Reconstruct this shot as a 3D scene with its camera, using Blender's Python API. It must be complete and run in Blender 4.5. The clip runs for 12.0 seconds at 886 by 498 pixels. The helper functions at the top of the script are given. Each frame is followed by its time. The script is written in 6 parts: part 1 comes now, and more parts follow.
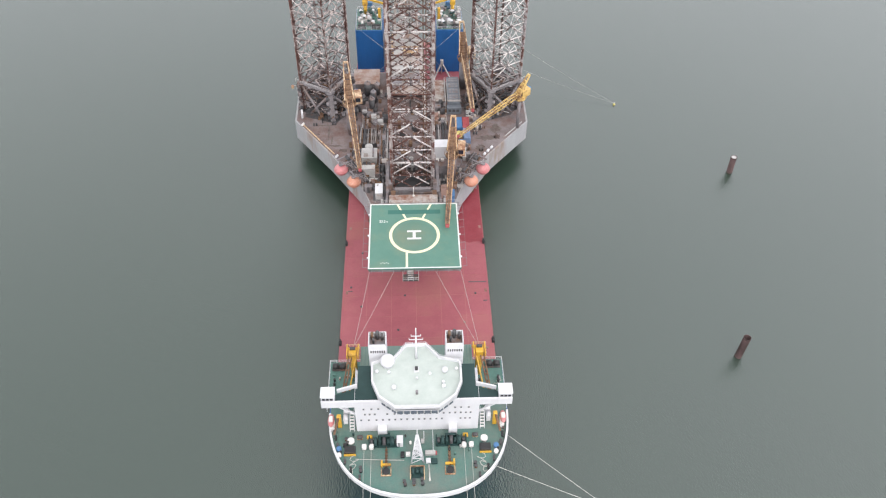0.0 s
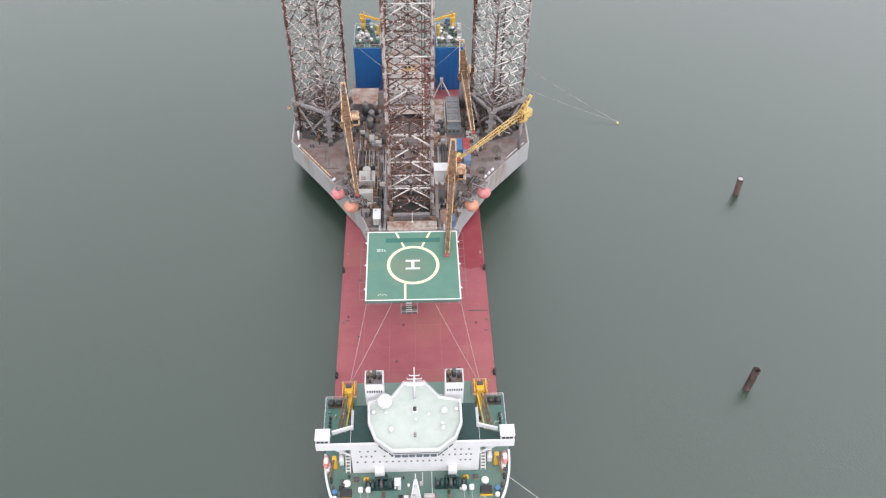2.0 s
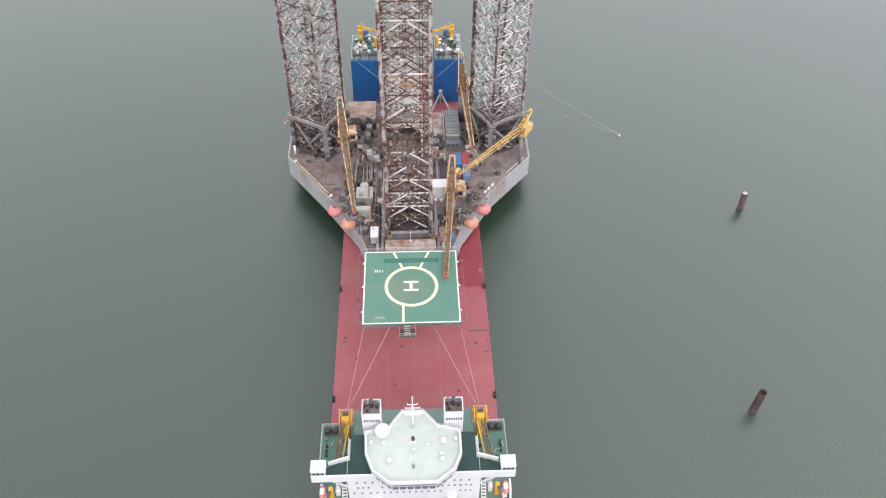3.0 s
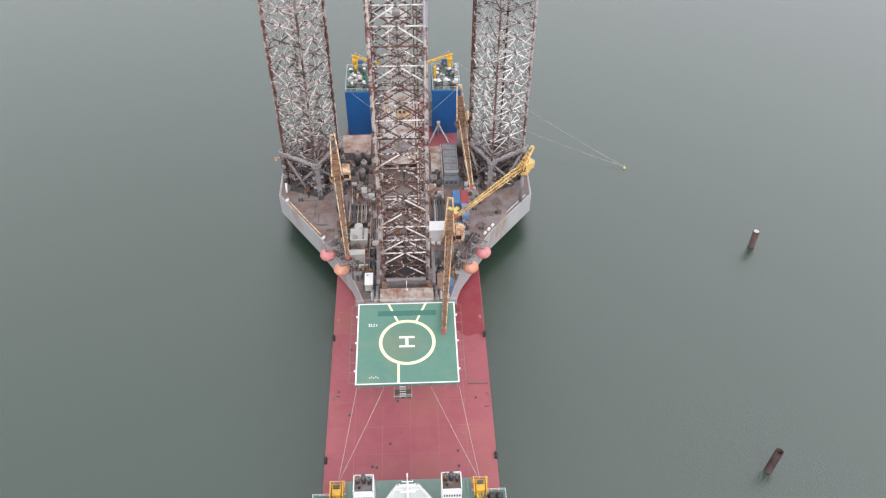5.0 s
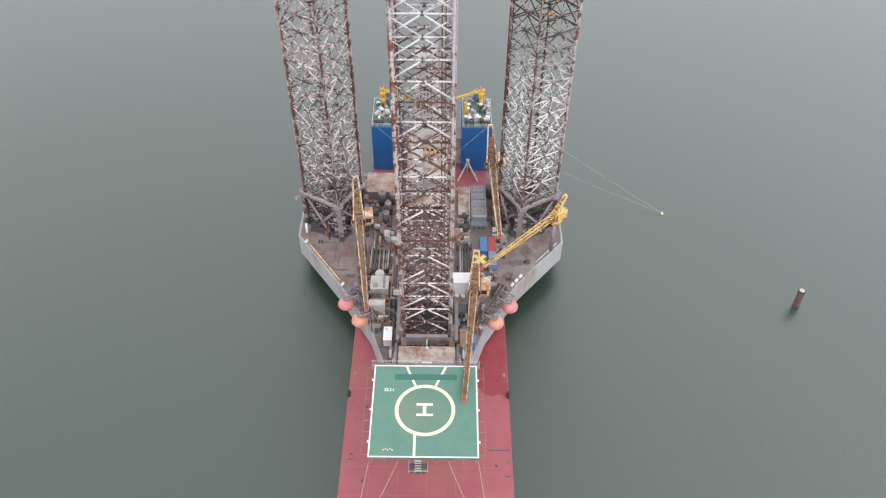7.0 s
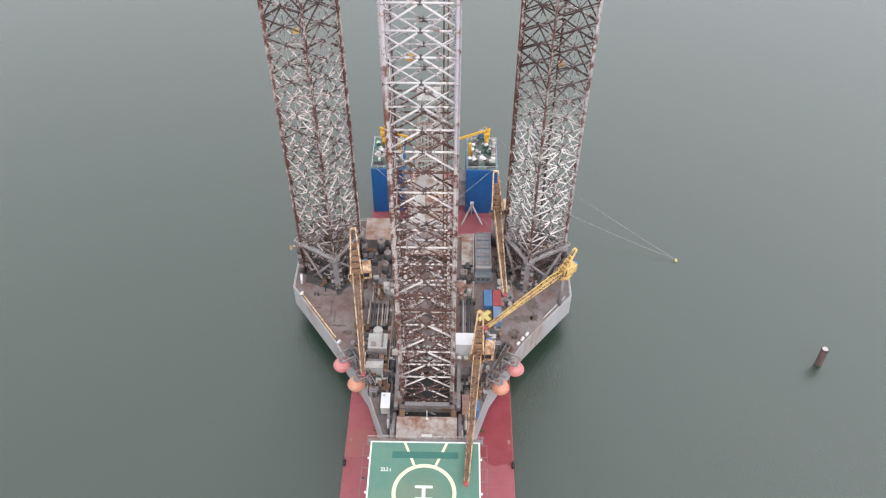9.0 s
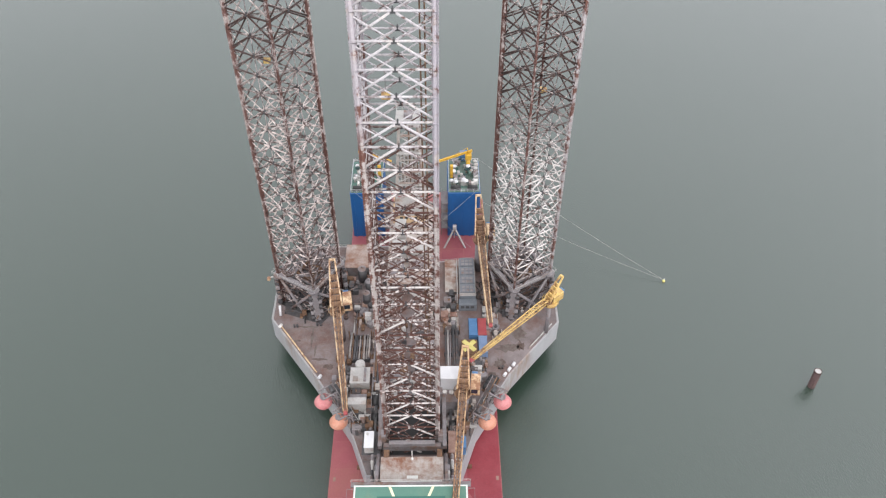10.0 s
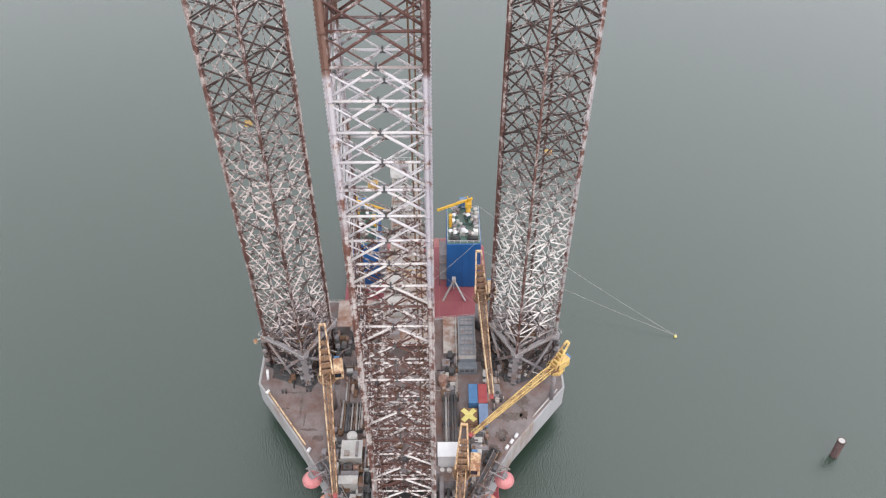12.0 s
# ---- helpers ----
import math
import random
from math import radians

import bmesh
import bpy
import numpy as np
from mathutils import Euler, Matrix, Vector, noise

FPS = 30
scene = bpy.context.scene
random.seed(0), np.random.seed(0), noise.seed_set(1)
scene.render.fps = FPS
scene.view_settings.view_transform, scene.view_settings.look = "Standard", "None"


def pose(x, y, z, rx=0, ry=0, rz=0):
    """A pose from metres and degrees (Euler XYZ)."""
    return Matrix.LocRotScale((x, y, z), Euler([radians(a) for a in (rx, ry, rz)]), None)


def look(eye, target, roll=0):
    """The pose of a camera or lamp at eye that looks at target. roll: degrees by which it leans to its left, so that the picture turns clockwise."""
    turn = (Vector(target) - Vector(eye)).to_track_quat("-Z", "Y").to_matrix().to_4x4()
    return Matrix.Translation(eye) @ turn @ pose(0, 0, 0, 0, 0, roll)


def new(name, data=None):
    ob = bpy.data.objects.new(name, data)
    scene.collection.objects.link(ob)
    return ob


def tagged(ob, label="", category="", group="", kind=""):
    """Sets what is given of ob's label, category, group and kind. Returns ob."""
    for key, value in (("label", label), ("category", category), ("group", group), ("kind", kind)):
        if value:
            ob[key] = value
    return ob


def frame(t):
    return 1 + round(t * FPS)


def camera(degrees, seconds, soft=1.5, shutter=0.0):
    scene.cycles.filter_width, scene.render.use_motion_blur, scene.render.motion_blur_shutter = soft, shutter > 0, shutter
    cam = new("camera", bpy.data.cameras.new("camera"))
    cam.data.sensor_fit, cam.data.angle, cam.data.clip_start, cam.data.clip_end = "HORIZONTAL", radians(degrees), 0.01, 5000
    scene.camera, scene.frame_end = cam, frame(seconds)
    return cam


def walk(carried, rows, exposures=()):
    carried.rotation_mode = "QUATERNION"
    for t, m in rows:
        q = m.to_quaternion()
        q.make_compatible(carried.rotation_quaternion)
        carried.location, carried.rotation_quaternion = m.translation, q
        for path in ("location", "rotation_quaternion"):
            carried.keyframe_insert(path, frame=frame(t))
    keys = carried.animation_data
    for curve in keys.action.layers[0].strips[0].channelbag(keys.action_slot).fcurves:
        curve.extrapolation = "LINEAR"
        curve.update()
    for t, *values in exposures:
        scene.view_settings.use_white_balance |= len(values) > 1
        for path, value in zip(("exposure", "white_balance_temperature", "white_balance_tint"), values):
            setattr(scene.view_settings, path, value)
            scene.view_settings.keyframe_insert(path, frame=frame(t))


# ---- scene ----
cam = camera(56.7, 12.0, 1.2)
PATH = [
    (0, (-0.27, -149.74, 192.034), (1.098, -121.948, 163.311), 1.02),
    (0.5, (-0.322, -147.77, 192.057), (1.068, -119.939, 163.334), 1.12),
    (1, (-0.128, -145.512, 192.134), (1.242, -117.68, 163.451), 1.02),
    (1.5, (0.129, -142.743, 192.171), (1.501, -114.871, 163.508), 1.02),
    (2, (0.439, -139.608, 192.273), (1.77, -111.734, 163.65), 0.92),
    (2.5, (0.759, -136.123, 192.387), (2.092, -108.209, 163.764), 0.82),
    (3, (1.103, -132.377, 192.437), (2.417, -104.442, 163.813), 0.72),
    (5, (2.744, -115.105, 193.083), (4.0, -87.107, 164.559), 0.42),
    (5.5, (3.164, -110.442, 193.276), (4.422, -82.424, 164.751), 0.52),
    (6, (3.537, -105.775, 193.467), (4.656, -77.709, 164.981), 0.52),
    (6.5, (3.932, -100.941, 193.689), (4.513, -72.843, 165.215), 0.32),
    (7, (4.265, -96.039, 193.932), (4.125, -67.92, 165.467), 0.32),
    (9, (4.921, -75.578, 195.564), (4.52, -47.464, 167.095), 0.22),
    (9.5, (5.185, -70.496, 195.715), (5.246, -42.369, 167.293), 0.12),
    (10, (5.503, -65.427, 195.878), (5.846, -37.256, 167.48), 0.12),
    (10.5, (5.89, -60.308, 196.051), (6.335, -32.103, 167.675), 0.12),
    (11, (6.267, -55.085, 196.21), (6.733, -26.841, 167.894), 0.02),
    (11.5, (6.645, -49.802, 196.345), (7.092, -21.537, 168.048), 0.02),
    (12, (7.017, -44.499, 196.452), (7.225, -16.2, 168.172), -0.08),
]
walk(cam, [(t, look(eye, target, roll)) for t, eye, target, roll in PATH])

# world: grey overcast sky with a broad weak sun
world = bpy.data.worlds.new("sky")
scene.world = world
world.use_nodes = True
wn = world.node_tree.nodes
sky = wn.new("ShaderNodeTexSky")
sky.sky_type = "NISHITA"
sky.sun_disc = False
sky.sun_elevation = radians(54)
sky.sun_rotation = radians(170)
sky.dust_density = 8.0
hsv = wn.new("ShaderNodeHueSaturation")
hsv.inputs["Saturation"].default_value = 0.28
world.node_tree.links.new(sky.outputs[0], hsv.inputs["Color"])
# a cloud layer veils most of the sky, paler towards the hazy horizon and to one side
height = wn.new("ShaderNodeSeparateXYZ")
world.node_tree.links.new(wn.new("ShaderNodeTexCoord").outputs["Generated"], height.inputs[0])
haze = wn.new("ShaderNodeMapRange")
haze.inputs["From Min"].default_value, haze.inputs["From Max"].default_value = 0.34, 0.96
lean = wn.new("ShaderNodeMath")
lean.operation = "MULTIPLY_ADD"
lean.inputs[1].default_value = -0.33
world.node_tree.links.new(height.outputs["X"], lean.inputs[0])
world.node_tree.links.new(height.outputs["Z"], lean.inputs[2])
world.node_tree.links.new(lean.outputs[0], haze.inputs[0])
cloud = wn.new("ShaderNodeMix")
cloud.data_type = "RGBA"
cloud.inputs["A"].default_value = (10.05, 10.0, 10.65, 1)
cloud.inputs["B"].default_value = (4.33, 4.34, 4.5, 1)
world.node_tree.links.new(haze.outputs[0], cloud.inputs["Factor"])
veil = wn.new("ShaderNodeMix")
veil.data_type = "RGBA"
veil.inputs["Factor"].default_value = 0.7
world.node_tree.links.new(cloud.outputs["Result"], veil.inputs["B"])
world.node_tree.links.new(hsv.outputs[0], veil.inputs["A"])
world.node_tree.links.new(veil.outputs["Result"], wn["Background"].inputs[0])
wn["Background"].inputs[1].default_value = 0.15
scene.view_settings.exposure = 0.79
sun = new("sun", bpy.data.lights.new("sun", "SUN"))
sun.data.energy, sun.data.angle, sun.data.color = 0.4, radians(35), (1.0, 0.97, 0.93)
sun.rotation_euler = (radians(36), 0, radians(10))


# ---- materials ----
def mat(name, a, b, scale=0.6, rough=0.6, metal=0.0, bump=0.15, fine=5.0, grain=0.34, c=None, cut=0.62, edge=0.08, streak=False, rnd=0.12, band=None):
    """Two tones mixed by coarse noise, an optional third (rust, stain) in patches, fine grain in the relief."""
    m = bpy.data.materials.new(name)
    m.use_nodes = True
    nt = m.node_tree
    n, l = nt.nodes, nt.links
    bs = n["Principled BSDF"]
    geo = n.new("ShaderNodeNewGeometry")
    mp = n.new("ShaderNodeMapping")
    mp.inputs["Scale"].default_value = (1, 1, 0.25) if streak else (1, 1, 1)
    l.new(geo.outputs["Position"], mp.inputs[0])
    n1 = n.new("ShaderNodeTexNoise")
    n1.inputs["Scale"].default_value = scale
    n1.inputs["Detail"].default_value = 6
    n1.inputs["Roughness"].default_value = 0.65
    l.new(mp.outputs[0], n1.inputs["Vector"])
    mix = n.new("ShaderNodeMix")
    mix.data_type = "RGBA"
    mix.inputs["A"].default_value = (*a, 1)
    mix.inputs["B"].default_value = (*b, 1)
    r0 = n.new("ShaderNodeMapRange")
    r0.inputs["From Min"].default_value, r0.inputs["From Max"].default_value = 0.35, 0.65
    l.new(n1.outputs[0], r0.inputs[0])
    l.new(r0.outputs[0], mix.inputs["Factor"])
    col = mix.outputs["Result"]
    oi = n.new("ShaderNodeObjectInfo")
    if c:
        n2 = n.new("ShaderNodeTexNoise")
        n2.inputs["Scale"].default_value = scale * 0.55
        n2.inputs["Detail"].default_value = 8
        n2.inputs["Roughness"].default_value = 0.7
        l.new(mp.outputs[0], n2.inputs["Vector"])
        add = n.new("ShaderNodeMath")
        add.operation = "MULTIPLY_ADD"
        add.inputs[1].default_value = rnd
        l.new(oi.outputs["Random"], add.inputs[0])
        l.new(n2.outputs[0], add.inputs[2])
        r1 = n.new("ShaderNodeMapRange")
        r1.inputs["From Min"].default_value, r1.inputs["From Max"].default_value = cut - edge + rnd / 2, cut + edge + rnd / 2
        l.new(add.outputs[0], r1.inputs[0])
        mx = n.new("ShaderNodeMix")
        mx.data_type = "RGBA"
        mx.inputs["B"].default_value = (*c, 1)
        l.new(col, mx.inputs["A"])
        l.new(r1.outputs[0], mx.inputs["Factor"])
        col = mx.outputs["Result"]
    if band:
        # a repainted stretch of height, with a ragged edge
        z0, z1, tone, share = band[:4]
        soft = 0.6 if z1 > 120 else 10
        xyz = n.new("ShaderNodeSeparateXYZ")
        l.new(geo.outputs["Position"], xyz.inputs[0])
        jit = n.new("ShaderNodeTexNoise")
        jit.inputs["Scale"].default_value = 0.4
        jit.inputs["Detail"].default_value = 4
        jit.inputs["Roughness"].default_value = 0.65
        l.new(geo.outputs["Position"], jit.inputs["Vector"])
        rise = n.new("ShaderNodeMapRange")
        rise.inputs["From Min"].default_value, rise.inputs["From Max"].default_value = z0 - 4, z0 + 4
        l.new(xyz.outputs["Z"], rise.inputs[0])
        fall = n.new("ShaderNodeMapRange")
        fall.inputs["From Min"].default_value, fall.inputs["From Max"].default_value = z1 + soft, z1 - soft
        l.new(xyz.outputs["Z"], fall.inputs[0])
        both = n.new("ShaderNodeMath")
        both.operation = "MULTIPLY"
        l.new(rise.outputs[0], both.inputs[0])
        l.new(fall.outputs[0], both.inputs[1])
        keep = n.new("ShaderNodeMapRange")
        keep.inputs["From Min"].default_value, keep.inputs["From Max"].default_value = share - 0.05, share + 0.05
        keep.inputs["To Min"].default_value, keep.inputs["To Max"].default_value = 1, 0
        l.new(jit.outputs[0], keep.inputs[0])
        fac = n.new("ShaderNodeMath")
        fac.operation = "MULTIPLY"
        l.new(both.outputs[0], fac.inputs[0])
        l.new(keep.outputs[0], fac.inputs[1])
        mb = n.new("ShaderNodeMix")
        mb.data_type = "RGBA"
        mb.inputs["B"].default_value = (*tone, 1)
        l.new(col, mb.inputs["A"])
        l.new(fac.outputs[0], mb.inputs["Factor"])
        col = mb.outputs["Result"]
        if len(band) > 4:
            # bare rusty steel above the repainted stretch
            bare = n.new("ShaderNodeMapRange")
            bare.inputs["From Min"].default_value, bare.inputs["From Max"].default_value = z1 - soft, z1 + soft
            l.new(xyz.outputs["Z"], bare.inputs[0])
            some = n.new("ShaderNodeMapRange")
            some.inputs["From Min"].default_value, some.inputs["From Max"].default_value = 0.54, 0.62
            some.inputs["To Min"].default_value, some.inputs["To Max"].default_value = 1.0, 0.15
            l.new(jit.outputs[0], some.inputs[0])
            over = n.new("ShaderNodeMath")
            over.operation = "MULTIPLY"
            l.new(bare.outputs[0], over.inputs[0])
            l.new(some.outputs[0], over.inputs[1])
            mr = n.new("ShaderNodeMix")
            mr.data_type = "RGBA"
            mr.inputs["B"].default_value = (*band[4], 1)
            l.new(col, mr.inputs["A"])
            l.new(over.outputs[0], mr.inputs["Factor"])
            col = mr.outputs["Result"]
    nf = n.new("ShaderNodeTexNoise")
    nf.inputs["Scale"].default_value = fine
    nf.inputs["Detail"].default_value = 3
    l.new(geo.outputs["Position"], nf.inputs["Vector"])
    hv = n.new("ShaderNodeHueSaturation")
    rv = n.new("ShaderNodeMapRange")
    rv.inputs["To Min"].default_value, rv.inputs["To Max"].default_value = 1 - grain, 1 + grain
    l.new(nf.outputs[0], rv.inputs[0])
    l.new(rv.outputs[0], hv.inputs["Value"])
    l.new(col, hv.inputs["Color"])
    l.new(hv.outputs[0], bs.inputs["Base Color"])
    bs.inputs["Roughness"].default_value = rough
    bs.inputs["Metallic"].default_value = metal
    bp = n.new("ShaderNodeBump")
    bp.inputs["Strength"].default_value = bump
    bp.inputs["Distance"].default_value = 0.05
    l.new(nf.outputs[0], bp.inputs["Height"])
    l.new(bp.outputs[0], bs.inputs["Normal"])
    return m


RUST = (0.13, 0.052, 0.03)
M_RED = mat("red_deck_paint", (0.265, 0.068, 0.085), (0.315, 0.09, 0.106), 0.12, 0.6, c=(0.29, 0.10, 0.095), cut=0.6, edge=0.12, grain=0.2)
M_SEAM = mat("pale_red_seam", (0.33, 0.12, 0.115), (0.38, 0.16, 0.15), 0.3, 0.7)
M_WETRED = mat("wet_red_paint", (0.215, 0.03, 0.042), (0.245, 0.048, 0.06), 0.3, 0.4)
M_BLUE = mat("blue_hull_paint", (0.01, 0.085, 0.25), (0.012, 0.10, 0.30), 0.2, 0.5, streak=True, grain=0.14)
M_WHITE = mat("white_paint", (0.58, 0.58, 0.605), (0.65, 0.65, 0.67), 0.3, 0.5, streak=True, grain=0.08)
M_WHITE2 = mat("aged_white_paint", (0.62, 0.60, 0.58), (0.7, 0.68, 0.66), 0.4, 0.6, c=(0.36, 0.25, 0.18), cut=0.68)
M_MINT = mat("pale_mint_deck", (0.39, 0.44, 0.41), (0.455, 0.50, 0.47), 0.35, 0.6, grain=0.1)
M_GREEN = mat("green_deck_paint", (0.068, 0.155, 0.132), (0.09, 0.185, 0.158), 0.3, 0.6, c=(0.13, 0.165, 0.145), cut=0.58, edge=0.12)
M_DKGREEN = mat("dark_green_deck_paint", (0.010, 0.036, 0.035), (0.016, 0.048, 0.045), 0.4, 0.6, grain=0.14)
M_LTGREEN = mat("light_green_deck", (0.12, 0.185, 0.16), (0.15, 0.21, 0.185), 0.4, 0.6, grain=0.18)
M_HELI = mat("helideck_green", (0.078, 0.178, 0.14), (0.092, 0.197, 0.155), 0.25, 0.7, c=(0.15, 0.205, 0.14), cut=0.62, edge=0.14, grain=0.16)
hn, hl = M_HELI.node_tree.nodes, M_HELI.node_tree.links
far = hn.new("ShaderNodeVectorMath")
far.operation = "DISTANCE"
far.inputs[1].default_value = (-1.2, 12.2, 30.0)
hl.new(hn["Geometry"].outputs["Position"], far.inputs[0])
ringout = hn.new("ShaderNodeMapRange")
ringout.inputs["From Min"].default_value, ringout.inputs["From Max"].default_value = 7.5, 0.5
ringout.inputs["To Max"].default_value = 0.7
hl.new(far.outputs["Value"], ringout.inputs[0])
blot = hn.new("ShaderNodeTexNoise")
blot.inputs["Scale"].default_value = 0.35
blot.inputs["Detail"].default_value = 5
hl.new(hn["Geometry"].outputs["Position"], blot.inputs["Vector"])
amount = hn.new("ShaderNodeMath")
amount.operation = "MULTIPLY"
hl.new(ringout.outputs[0], amount.inputs[0])
hl.new(blot.outputs[0], amount.inputs[1])
soot = hn.new("ShaderNodeMix")
soot.data_type = "RGBA"
soot.inputs["B"].default_value = (0.20, 0.16, 0.10, 1)
paint = hn["Hue/Saturation/Value"].inputs["Color"]
hl.new(paint.links[0].from_socket, soot.inputs["A"])
hl.new(amount.outputs[0], soot.inputs["Factor"])
hl.new(soot.outputs["Result"], paint)
M_HELIDK = mat("helideck_patch_green", (0.03, 0.12, 0.10), (0.035, 0.13, 0.105), 0.5, 0.7, grain=0.14)
M_CREAM = mat("cream_line_paint", (0.66, 0.63, 0.42), (0.72, 0.69, 0.48), 1.0, 0.7, grain=0.12)
M_LINE = mat("white_line_paint", (0.58, 0.60, 0.58), (0.66, 0.67, 0.65), 1.0, 0.7, grain=0.12)
M_HULL = mat("grey_hull_paint", (0.30, 0.30, 0.31), (0.36, 0.36, 0.37), 0.2, 0.6, c=(0.25, 0.165, 0.12), cut=0.585, streak=True, grain=0.2)
M_DECK = mat("worn_rig_deck", (0.14, 0.116, 0.116), (0.215, 0.184, 0.184), 0.22, 0.85, c=(0.135, 0.068, 0.05), cut=0.535, edge=0.12, bump=0.3)
M_GREY = mat("grey_steel_paint", (0.178, 0.164, 0.172), (0.238, 0.22, 0.228), 0.5, 0.6, c=(0.16, 0.10, 0.078), cut=0.57)
M_LTGREY = mat("light_grey_steel", (0.36, 0.35, 0.34), (0.44, 0.43, 0.42), 0.5, 0.6, c=(0.25, 0.15, 0.10), cut=0.64)
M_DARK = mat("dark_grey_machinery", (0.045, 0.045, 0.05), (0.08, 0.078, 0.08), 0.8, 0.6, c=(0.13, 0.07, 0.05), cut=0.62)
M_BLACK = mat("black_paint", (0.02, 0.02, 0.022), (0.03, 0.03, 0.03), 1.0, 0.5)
M_RUSTY = mat("rust_stained_plate", (0.34, 0.30, 0.275), (0.42, 0.385, 0.36), 0.5, 0.8, c=(0.20, 0.09, 0.055), cut=0.58, edge=0.1)
M_RUSTPLATE = mat("rust_red_plate", (0.23, 0.135, 0.105), (0.30, 0.21, 0.18), 0.3, 0.85, c=(0.14, 0.06, 0.04), cut=0.6)
M_YEL = mat("crane_yellow_paint", (0.56, 0.38, 0.12), (0.64, 0.46, 0.19), 0.8, 0.55, c=(0.26, 0.13, 0.06), cut=0.58)
M_YEL4 = mat("rusting_crane_yellow", (0.44, 0.27, 0.14), (0.58, 0.42, 0.26), 0.9, 0.65, c=(0.19, 0.085, 0.05), cut=0.5)
M_YEL2 = mat("bright_yellow_paint", (0.55, 0.31, 0.025), (0.62, 0.37, 0.05), 0.8, 0.5, c=(0.25, 0.13, 0.05), cut=0.64)
M_YEL3 = mat("faded_cream_yellow", (0.56, 0.40, 0.24), (0.66, 0.51, 0.34), 0.9, 0.6, c=(0.25, 0.12, 0.065), cut=0.51)
M_PLAT = mat("mottled_rust_plating", (0.30, 0.235, 0.205), (0.38, 0.32, 0.295), 0.45, 0.85, c=(0.22, 0.105, 0.065), cut=0.54, edge=0.12)
M_BRN = mat("rusted_crane_steel", (0.10, 0.055, 0.035), (0.17, 0.095, 0.055), 0.9, 0.8, c=(0.24, 0.15, 0.09), cut=0.6)
M_CRB = mat("rusty_tan_crane_steel", (0.24, 0.135, 0.08), (0.33, 0.205, 0.125), 0.9, 0.8, c=(0.11, 0.055, 0.035), cut=0.55)
M_PINK = mat("faded_pink_shell", (0.45, 0.14, 0.15), (0.52, 0.23, 0.23), 0.7, 0.5, c=(0.6, 0.4, 0.36), cut=0.68)
M_ORANGE = mat("faded_orange_shell", (0.48, 0.20, 0.13), (0.53, 0.28, 0.20), 0.7, 0.5, c=(0.58, 0.42, 0.34), cut=0.68)
M_ROPE = mat("pale_rope", (0.40, 0.40, 0.37), (0.48, 0.48, 0.45), 2.0, 0.9, grain=0.1)
M_PILE = mat("weathered_pile", (0.055, 0.03, 0.03), (0.095, 0.06, 0.058), 0.7, 0.9, c=(0.03, 0.018, 0.016), cut=0.55, streak=True)
M_CBLUE = mat("blue_container_paint", (0.06, 0.15, 0.30), (0.08, 0.19, 0.36), 0.5, 0.5)
M_CRED = mat("red_container_paint", (0.30, 0.05, 0.06), (0.35, 0.08, 0.08), 0.5, 0.5)
M_GLASS = mat("dark_window", (0.015, 0.02, 0.03), (0.02, 0.025, 0.035), 1.0, 0.12)
TOPRUST = (0.085, 0.035, 0.028)
M_LEGB = mat("bow_leg_paint", (0.46, 0.42, 0.41), (0.60, 0.565, 0.555), 1.8, 0.65, c=(0.075, 0.028, 0.02), cut=0.505, edge=0.035, rnd=0.26, band=(108, 140.5, (0.50, 0.475, 0.495), 0.555, TOPRUST))
M_LEGL = mat("port_leg_paint", (0.026, 0.012, 0.010), (0.066, 0.034, 0.028), 1.6, 0.7, c=(0.42, 0.36, 0.345), cut=0.61, edge=0.04, rnd=0.26, band=(32, 91, (0.56, 0.48, 0.46), 0.5))
M_LEGR = mat("starboard_leg_paint", (0.026, 0.012, 0.010), (0.066, 0.034, 0.028), 1.6, 0.7, c=(0.42, 0.36, 0.345), cut=0.65, edge=0.05, rnd=0.26, band=(30, 74, (0.62, 0.58, 0.565), 0.54))
M_CHORD = mat("chord_pale_paint", (0.37, 0.325, 0.31), (0.48, 0.44, 0.43), 1.0, 0.6, c=(0.12, 0.046, 0.035), cut=0.485, edge=0.05, rnd=0.1, band=(98, 139.5, (0.36, 0.335, 0.37), 0.58, TOPRUST))
M_CHORDA = mat("aft_chord_paint", (0.32, 0.26, 0.245), (0.46, 0.41, 0.395), 1.2, 0.7, c=(0.085, 0.034, 0.026), cut=0.47, edge=0.04, rnd=0.15)
M_CHORDP = mat("pale_aft_chord_paint", (0.34, 0.31, 0.315), (0.44, 0.41, 0.42), 0.9, 0.65, c=(0.13, 0.054, 0.04), cut=0.505, edge=0.04, rnd=0.12)
M_CHORDD = mat("rusty_aft_chord_paint", (0.085, 0.036, 0.029), (0.14, 0.065, 0.053), 0.8, 0.75, c=(0.40, 0.34, 0.325), cut=0.515, edge=0.05, rnd=0.12)
M_CHORDR = mat("chord_rusty_paint", (0.095, 0.034, 0.025), (0.16, 0.07, 0.052), 0.9, 0.75, c=(0.42, 0.375, 0.36), cut=0.525, edge=0.04, rnd=0.12, band=(114, 139.5, (0.38, 0.35, 0.375), 0.54, (0.13, 0.068, 0.05)))


